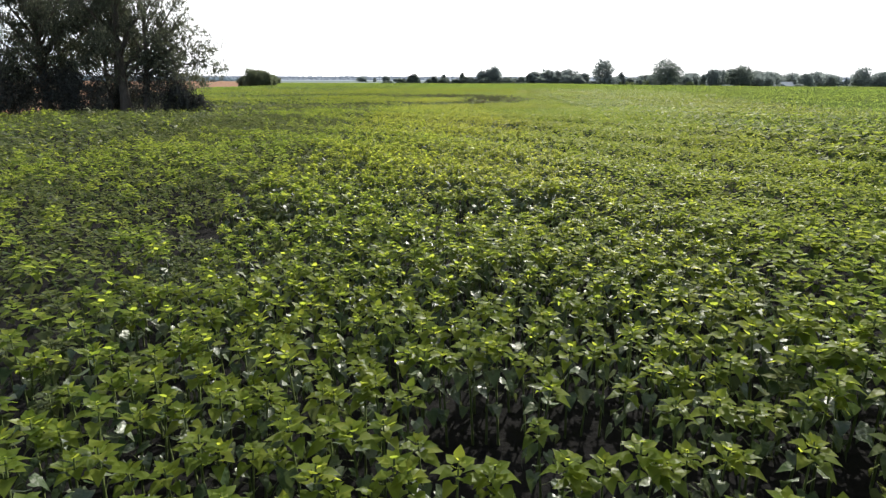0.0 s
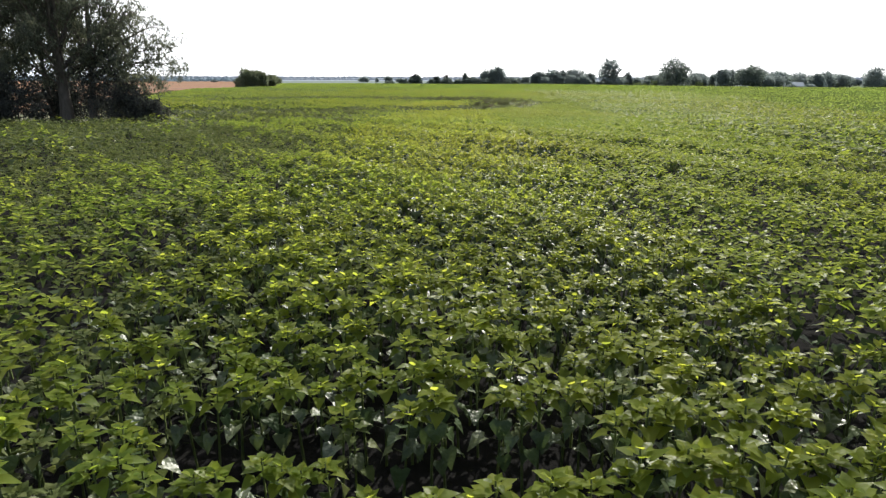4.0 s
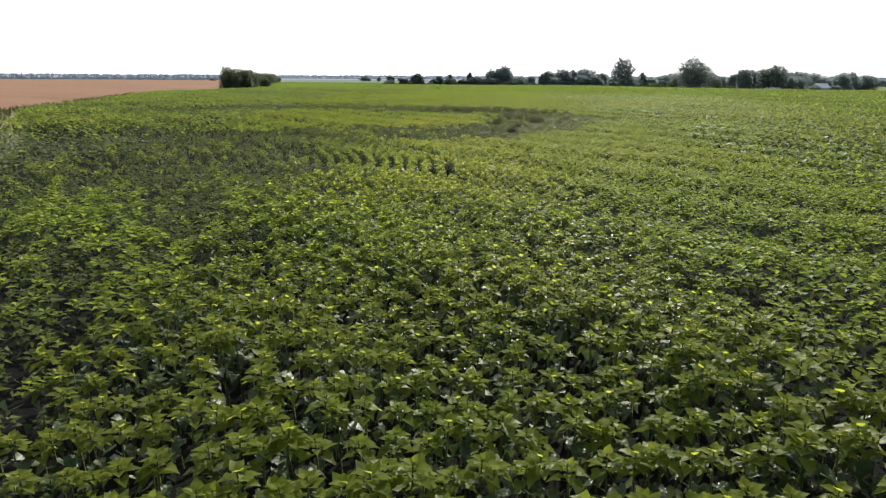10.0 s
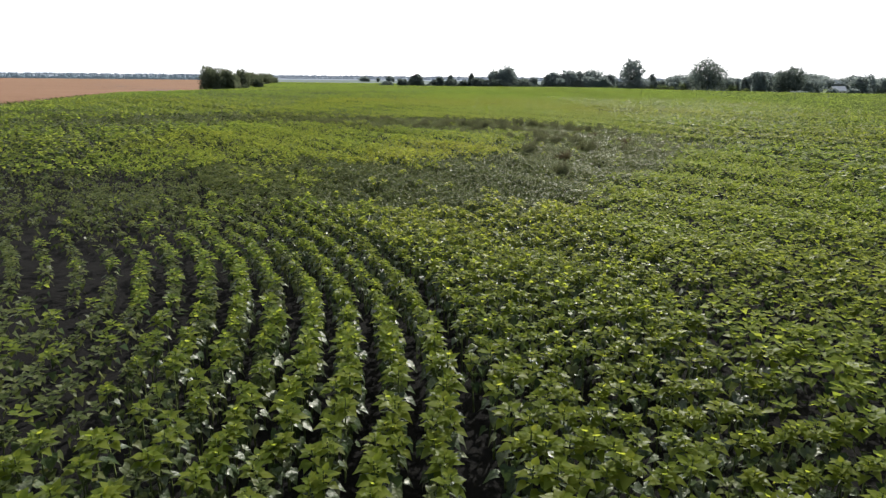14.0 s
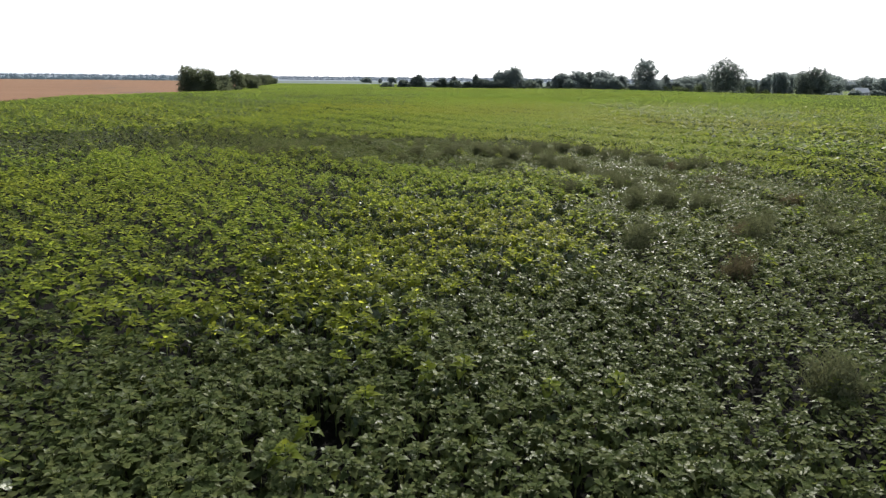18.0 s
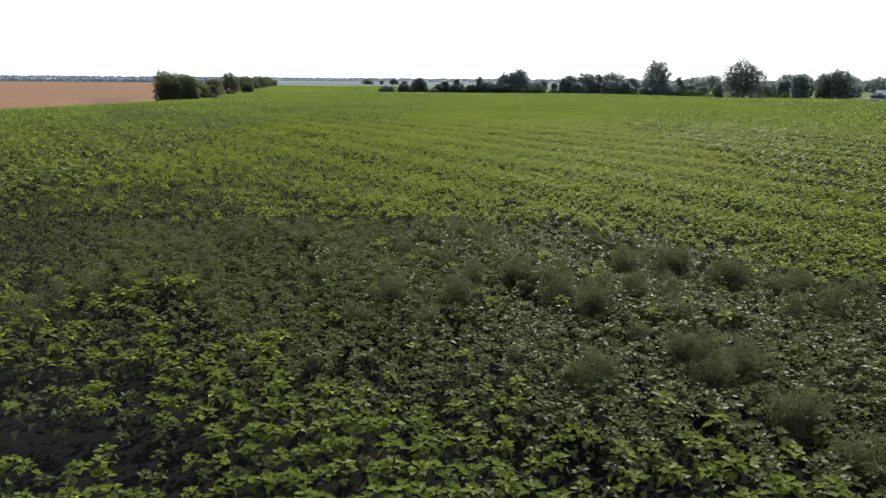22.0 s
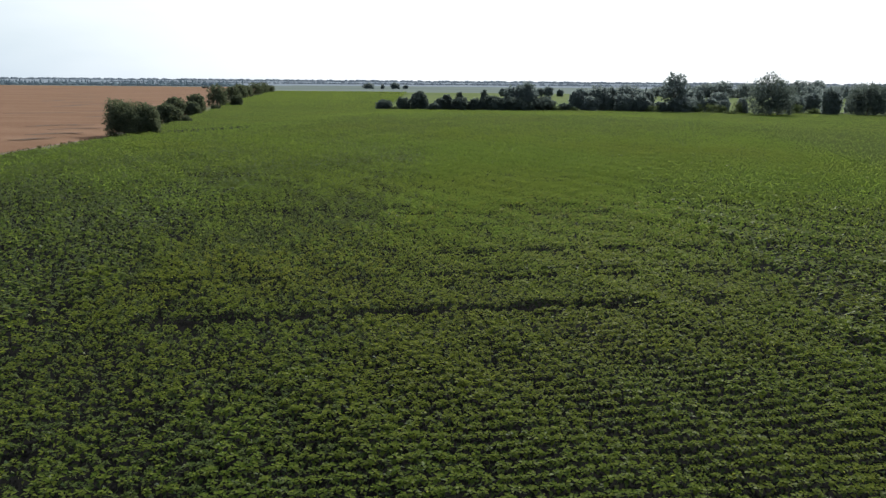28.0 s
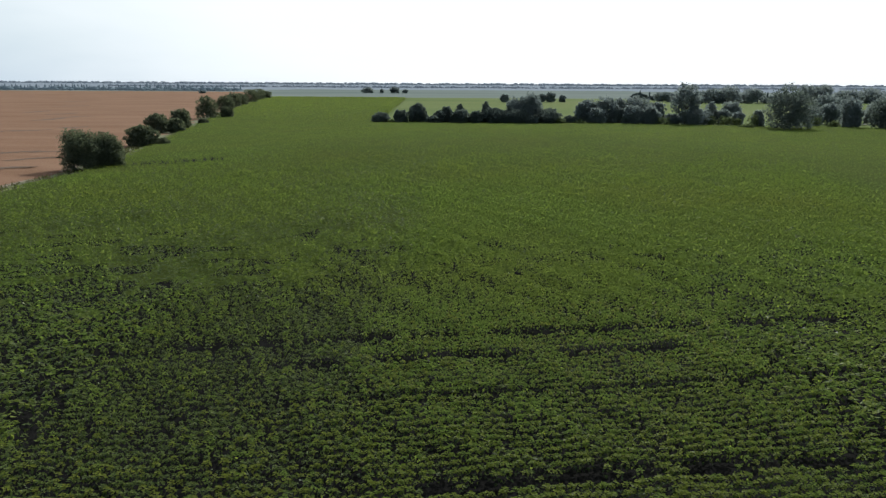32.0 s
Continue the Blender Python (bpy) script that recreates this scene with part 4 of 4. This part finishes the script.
for k, (x, y, w, h) in enumerate(FAR):
    village_tree(x, y, w, h, 0.4, 80 + k, "distant dark tree clump on the meadow", group="distant trees")

# dark clump of weeds standing in the crop
tree("weed_clump", "low dark clump of weeds in the crop", "bush", 158, 370, lobes_round(9, 4, 2.4, 0.2, 6, 91), 900, 0.5, M_TREE_HAZED, 91, 0.05, 1.0, False, 3, 1.2)


# ---------------------------------------------------------------- distance
def woods(name, label, mat, x0, x1, y, depth, h, n, seed, spiky=0.0):
    """A belt of far woodland, as many small crowns in one."""
    rng = np.random.default_rng(seed)
    V, F = [], []
    for k in range(n):
        x, yy = x0 + (x1 - x0) * rng.random(), y + depth * (rng.random() - 0.5)
        thin = rng.random() < spiky
        hh = h * (0.75 + 0.45 * rng.random() if thin else 0.35 + 0.40 * rng.random() ** 2)
        w = hh * 0.22 if thin else h * (0.9 + 1.2 * rng.random())
        base = float(land(x, yy)) - 0.5
        o = len(V)
        for i, (zz, r) in enumerate(((0, 0.75), (0.35, 1.0), (0.7, 0.8), (0.95, 0.35))):
            for j in range(6):
                a = 1.047 * j + 0.5 * i
                q = 0.8 + 0.4 * rng.random()
                V.append((x + math.cos(a) * r * w * q * 0.6, yy + math.sin(a) * r * w * q * 0.6, base + hh * zz * (0.92 + 0.16 * rng.random())))
        for i in range(3):
            for j in range(6):
                a, b = o + i * 6 + j, o + i * 6 + (j + 1) % 6
                F.append((a, b, b + 6, a + 6))
        V.append((x, yy, base + hh))
        F += [(o + 18 + j, o + 18 + (j + 1) % 6, len(V) - 1, len(V) - 1) for j in (0, 2, 4)]
    F = np.array(F)
    tri = np.concatenate([F[:, [0, 1, 2]], F[F[:, 2] != F[:, 3]][:, [0, 2, 3]]])
    return tagged(new(name, mesh_of(name, V, tri, [mat])), label, "woodland", kind="stuff")


# leaf colour paled and blued to carry the haze over these trees
M_WOODS_HAZED = leaf_material("haze-paled far woodland", [(0.0, (0.07, 0.085, 0.08)), (1.0, (0.11, 0.125, 0.115))], (1.5, 1.6, 1.7), 0.5, 1.0, 0.0)
# belts glow faintly and run blue, which paints in the haze before them
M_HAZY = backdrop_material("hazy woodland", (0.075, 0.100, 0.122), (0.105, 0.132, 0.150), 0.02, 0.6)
woods("far_woodland", "trees beyond the village", M_WOODS_HAZED, 300, 1500, 1250, 350, 14, 260, 4, 0.1)
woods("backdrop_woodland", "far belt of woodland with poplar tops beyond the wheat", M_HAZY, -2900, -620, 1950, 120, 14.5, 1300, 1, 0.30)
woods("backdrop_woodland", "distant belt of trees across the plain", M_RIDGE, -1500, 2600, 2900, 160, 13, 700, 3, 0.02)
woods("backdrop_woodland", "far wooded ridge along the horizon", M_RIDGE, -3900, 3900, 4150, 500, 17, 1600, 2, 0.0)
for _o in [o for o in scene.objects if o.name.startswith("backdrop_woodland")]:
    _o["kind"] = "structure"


# ---------------------------------------------------------------- village buildings and field details
def box_mesh(name, size, mat, bevel=0.02):
    bm = bmesh.new()
    bmesh.ops.create_cube(bm, size=1.0)
    bmesh.ops.scale(bm, vec=size, verts=bm.verts)
    if bevel:
        bmesh.ops.bevel(bm, geom=bm.edges[:], offset=bevel, segments=1, affect='EDGES')
    me = bpy.data.meshes.new(name)
    bm.to_mesh(me)
    bm.free()
    me.materials.append(mat)
    return me


def placed(ob, m):
    ob.matrix_basis = m
    return ob


M_PLASTER = plain("whitewashed wall", (0.50, 0.48, 0.44), (0.66, 0.64, 0.60), 1.5, 0.9, 0.2)
M_ROOF = plain("pale fibre cement roof", (0.42, 0.43, 0.44), (0.58, 0.59, 0.60), 0.9, 0.7, 0.3)
M_DARK = plain("dark window glass", (0.02, 0.025, 0.03), (0.04, 0.045, 0.05), 2.0, 0.15, 0.0)
M_WOOD = plain("weathered wood", (0.10, 0.075, 0.05), (0.20, 0.15, 0.10), 4.0, 0.85, 0.4)


def house(label, x, y, turn, long, deep, eave, ridge):
    root = tagged(new("house"), label, "house", "village houses")
    root.matrix_world = pose(x, y, float(land(x, y)) - 0.1, 0, 0, turn)
    for sy in (-1, 1):
        placed(part("wall", box_mesh("wall", (long, 0.3, eave), M_PLASTER), root), pose(0, sy * (deep / 2 - 0.15), eave / 2))
    for sx in (-1, 1):
        V = [(0, -deep / 2 + 0.3, 0), (0, deep / 2 - 0.3, 0), (0, deep / 2 - 0.3, eave), (0, 0, ridge - 0.15), (0, -deep / 2 + 0.3, eave)]
        V = V + [(0.3, b, c) for _, b, c in V]
        F = [(0, 1, 2), (0, 2, 4), (2, 3, 4), (5, 7, 6), (5, 9, 7), (7, 9, 8)] + [t for k in range(5) for t in ((k, (k + 1) % 5, (k + 1) % 5 + 5), (k, (k + 1) % 5 + 5, k + 5))]
        placed(part("gable_wall", mesh_of("gable_wall", V, F, [M_PLASTER]), root), pose(sx * (long / 2 - 0.15) - 0.15, 0, 0))
    slope = math.hypot(deep / 2 + 0.5, ridge - eave + 0.2)
    ang = math.degrees(math.atan2(ridge - eave + 0.2, deep / 2 + 0.5))
    for sy in (-1, 1):
        roof = part("roof", box_mesh("roof", (long + 0.8, slope, 0.12), M_ROOF), root, "pale ridged fibre cement roof")
        placed(roof, pose(0, sy * (deep / 4 + 0.25), (ridge + eave) / 2 + 0.05, -sy * ang))
        for k in range(5):
            placed(part("ridge_strip", box_mesh("ridge_strip", (0.08, slope, 0.05), M_ROOF, 0), roof), pose((k - 2) * long / 5, 0, 0.08))
    placed(part("chimney", box_mesh("chimney", (0.6, 0.6, 1.5), M_WOOD), root, "brick chimney"), pose(long * 0.18, 0.4, ridge + 0.3))
    for k in range(3):
        win = placed(part("window", box_mesh("window", (1.1, 0.1, 1.3), M_PLASTER), root), pose((k - 1) * long * 0.3, -deep / 2 - 0.02, eave * 0.55))
        placed(part("pane", box_mesh("pane", (0.9, 0.06, 1.1), M_DARK, 0), win), pose(0, -0.04, 0))
    return root


house("small white house with a pale roof among the trees", 311.5, 604.0, 8, 11.0, 7.0, 3.0, 6.4)
house("low grey shed behind the copse", 98.0, 592.0, 4, 10.0, 5.0, 2.6, 4.2)
house("village house behind the trees", 330.0, 676.0, -10, 12.0, 8.0, 3.0, 6.6)

# pale gravel road before the village
_xs = np.arange(196.0, 470.0, 4.0)
_rv, _rf = [], []
for _k, _x in enumerate(_xs):
    _y = 590.0 + 0.14 * (_x - 240.0)
    for _o in (-2.2, 2.2):
        _rv.append((_x, _y + _o, float(land(_x, _y + _o)) + 0.25))
    if _k:
        _rf.append((2 * _k - 2, 2 * _k, 2 * _k + 1, 2 * _k - 1))
M_GRAVEL = plain("pale gravel", (0.36, 0.35, 0.32), (0.52, 0.50, 0.46), 0.8, 0.95, 0.3)
tagged(new("gravel_road", mesh_of("gravel_road", _rv, _rf, [M_GRAVEL])), "pale gravel road before the village", "road", kind="structure")

# streaks where wind has laid the wheat flat
M_LODGED = plain("flattened wheat", (0.055, 0.030, 0.016), (0.11, 0.062, 0.034), 0.9, 1.0, 0.6, 0.2)


def lodged(x0, y0, x1, y1, wide, seed):
    rng = np.random.default_rng(seed)
    n = 26
    V, F = [], []
    run = math.hypot(x1 - x0, y1 - y0)
    cx, cy = -(y1 - y0) / run, (x1 - x0) / run
    for k in range(n):
        u = k / (n - 1)
        w = 1.8 * wide * math.sin(math.pi * u) ** 0.6 * (0.6 + 0.8 * rng.random()) * 0.5 + 0.05
        d = 0.9 * math.sin(u * 7 + seed) + (rng.random() - 0.5) * 0.6
        for o, dz in ((-w, 0.0), (0, 0.10), (w, 0.0)):
            xx, yy = x0 + (x1 - x0) * u + cx * (o + d), y0 + (y1 - y0) * u + cy * (o + d)
            V.append((xx, yy, float(land(xx, yy)) + 0.81 + dz))
        if k:
            a = 3 * k
            F += [(a - 3, a, a + 1, a - 2), (a - 2, a + 1, a + 2, a - 1)]
    tagged(new("lodged_wheat", mesh_of("lodged_wheat", V, F, [M_LODGED], None, True)), "dark streak of flattened wheat", "wheat", "flattened streaks in the wheat")


LODGED = [(-226, 458, -204, 483, 3.6), (-210, 494, -201, 509, 3.4), (-268, 562, -265, 593, 4.4), (-275, 594, -264, 624, 4.4), (-120, 318, -110, 328, 2.4), (-137, 365, -131, 371, 2.2), (-347, 672, -354, 714, 5.5), (-1029, 1626, -980, 1640, 12), (-881, 1598, -845, 1612, 12), (-766, 1568, -790, 1690, 10), (-128, 340, -118, 352, 2.0), (-146, 356, -138, 372, 2.2), (-170, 430, -160, 446, 3.0), (-310, 640, -300, 668, 4.5), (-420, 820, -400, 856, 6.0), (-520, 980, -490, 1010, 7.0), (-112, 300, -106, 309, 1.8)]
for _k, _row in enumerate(LODGED):
    lodged(*_row, _k)


def tufts(name, label, category, spots, h, per, mat, seed):
    """Upright blades of grass and weeds, as one object."""
    rng = np.random.default_rng(seed)
    V, F = [], []
    for x, y in spots:
        z = float(land(x, y))
        for k in range(per):
            a, hh = rng.random() * 6.28, h * (0.5 + 0.7 * rng.random())
            ox, oy = rng.normal(size=2) * 0.35
            lx, ly = rng.normal(size=2) * 0.3 * hh
            w = 0.05 + 0.05 * rng.random()
            o = len(V)
            V += [(x + ox - math.cos(a) * w, y + oy - math.sin(a) * w, z), (x + ox + math.cos(a) * w, y + oy + math.sin(a) * w, z),
                  (x + ox + lx * 0.4 + math.cos(a) * w * 0.8, y + oy + ly * 0.4 + math.sin(a) * w * 0.8, z + hh * 0.6), (x + ox + lx, y + oy + ly, z + hh)]
            F += [(o, o + 1, o + 2), (o, o + 2, o + 3)]
    return tagged(new(name, mesh_of(name, V, F, [mat])), label, category, kind="stuff")


_rng = np.random.default_rng(77)
_sp = [(float(edge(y)) - 0.5 - 5.5 * _rng.random(), float(y)) for y in np.concatenate([_rng.uniform(62, 100, 110), _rng.uniform(100, 420, 620)])]
tufts("verge_grass", "tall dry grass and weeds along the border", "grass", _sp, 0.75, 9, M_GRASS, 5)
_sp = [(-86 + 20 * u + _rng.normal() * 0.7, 331 + 6 * u + _rng.normal() * 0.8) for u in np.linspace(0, 1, 46)]
tufts("weed_strip", "strip of taller weeds standing out of the crop", "weeds", _sp, 1.7, 6, M_SHRUB, 6)


# feathery weeds that stand out of the stunted patch
M_WEED = leaf_material("feathery weed", [(0.0, (0.078, 0.084, 0.046)), (1.0, (0.132, 0.140, 0.080))], (1.3, 1.3, 1.1), 0.35, 0.8, 0.05)
M_DEAD = leaf_material("withered leaf", [(0.0, (0.080, 0.068, 0.042)), (1.0, (0.135, 0.115, 0.070))], (1.2, 1.15, 1.0), 0.3, 0.8, 0.05)


def weed(x, y, h, w, seed, withered=False):
    """Thin upright stalks with side shoots full of very small leaves."""
    rng = np.random.default_rng(seed)
    label = "withered brown weed among the stunted sunflowers" if withered else "tall feathery grey-green weed among the stunted sunflowers"
    root = tagged(new("weed"), label, "weed", "weeds in the stunted patch")
    root.matrix_world = pose(x, y, float(land(x, y)) - 0.02)
    LV, n = [], 7
    for k in range(n):
        a = 6.283 * k / n + rng.random()
        end = np.array([math.cos(a) * w * 0.5 * rng.random() ** 0.6, math.sin(a) * w * 0.5 * rng.random() ** 0.6, h * (0.72 + 0.28 * rng.random())])
        line = curve_of(np.array([0.02 * math.cos(a), 0.02 * math.sin(a), 0]), np.array([end[0] * 0.3, end[1] * 0.3, end[2] * 0.6]), end, 5)
        v2, f2 = tube(line, [0.010, 0.008, 0.006, 0.004, 0.002], 3)
        part("stalk", mesh_of("stalk", v2, f2, [M_STEM], None, True), root)
        cnt = 170
        u = 0.35 + 0.65 * rng.random(cnt) ** 0.8
        p = np.stack([np.interp(u, np.linspace(0, 1, 5), line[:, i]) for i in range(3)], 1)
        p = p + rng.normal(size=(cnt, 3)) * np.array([0.12, 0.12, 0.05]) * (1.25 - 0.6 * u)[:, None]
        d = rng.normal(size=(cnt, 3))
        d[:, 2] = np.abs(d[:, 2]) + 0.4
        d /= np.linalg.norm(d, axis=1)[:, None]
        b = np.cross(d, rng.normal(size=(cnt, 3)))
        b *= 0.010 / np.linalg.norm(b, axis=1)[:, None]
        d *= (0.05 + 0.07 * rng.random(cnt))[:, None]
        LV.append(np.stack([p - b, p + b, p + d], 1).reshape(-1, 3))
    LV = np.concatenate(LV)
    foliage = part("foliage", mesh_of("foliage", LV, np.arange(len(LV)).reshape(-1, 3), [M_DEAD if withered else M_WEED]), root)
    tagged(foliage, kind="stuff")


for _k, (_x, _y) in enumerate([(3.8, 127.2), (4.9, 125.6), (5.7, 123.9), (5.4, 121.5), (6.1, 121.6), (3.4, 120.0), (5.8, 120.5), (4.0, 135.7), (1.5, 132.9), (9.7, 128.6), (6.7, 117.4), (7.9, 111.8), (4.0, 111.1), (4.8, 127.9), (11.1, 127.2), (2.0, 132.3), (3.5, 133.3), (1.2, 134.0), (-2.0, 132.0), (5.8, 136.0), (7.2, 134.7), (3.5, 128.4), (1.0, 127.1), (4.7, 101.8), (8.1, 116.7), (5.7, 117.0), (-3.8, 132.3), (-1.3, 133.9), (-0.1, 134.4), (1.8, 131.5)]):
    for _j in range(3):
        _a = _rng.normal(size=2) * 0.28 * (_j > 0)
        weed(_x + float(_a[0]), _y + float(_a[1]), 1.35 + 0.35 * float(_rng.random()), 0.8 + 0.4 * float(_rng.random()), 400 + 5 * _k + _j)
for _k, (_x, _y) in enumerate([(10.6, 122.2), (11.9, 117.9), (7.6, 112.3), (5.7, 108.3), (10.3, 127.6), (10.0, 126.2)]):
    for _j in range(2):
        weed(_x + 0.35 * _j, _y + 0.2 * _j, 1.2 + 0.1 * _j, 0.8, 700 + 3 * _k + _j, True)

for _k in range(64):
    _u = float(_rng.random())
    _x, _y = (-15 + 27 * _u, 129.5 + 11 * float(_rng.random())) if _k % 3 else (4.5 + 10 * _u, 108 + 24 * float(_rng.random()))
    weed(_x, _y, 1.2 + 0.4 * float(_rng.random()), 0.7 + 0.5 * float(_rng.random()), 800 + _k)

# light green shrubs before the copse
M_SHOOT = leaf_material("light shrub leaf", [(0.0, (0.085, 0.110, 0.060)), (1.0, (0.150, 0.180, 0.095))], (1.4, 1.4, 1.1), 0.35, 0.8, 0.05)
for _k, (_x, _y, _w, _h) in enumerate([(70, 566, 6, 3.4), (120, 566, 8, 5.0), (149, 566, 7, 6.0), (156, 562, 8, 7.0), (162, 560, 6, 5.4), (166, 548, 7, 8.4), (160, 540, 9, 3.2), (196, 548, 8, 4.0), (206, 556, 8, 6.4), (214, 552, 7, 4.4), (-46, 566, 4, 2.6), (58, 566, 6, 4.2)]):
    tree("shrub", "light green shrub before the copse", "bush", _x, _y, lobes_round(_w, _w * 0.8, _h, 0.1, 7, 500 + _k), 900, 0.6, M_SHOOT, 520 + _k, 0.06, 1.2, False, 3, 0.6, "shrubs before the copse", tri=True)
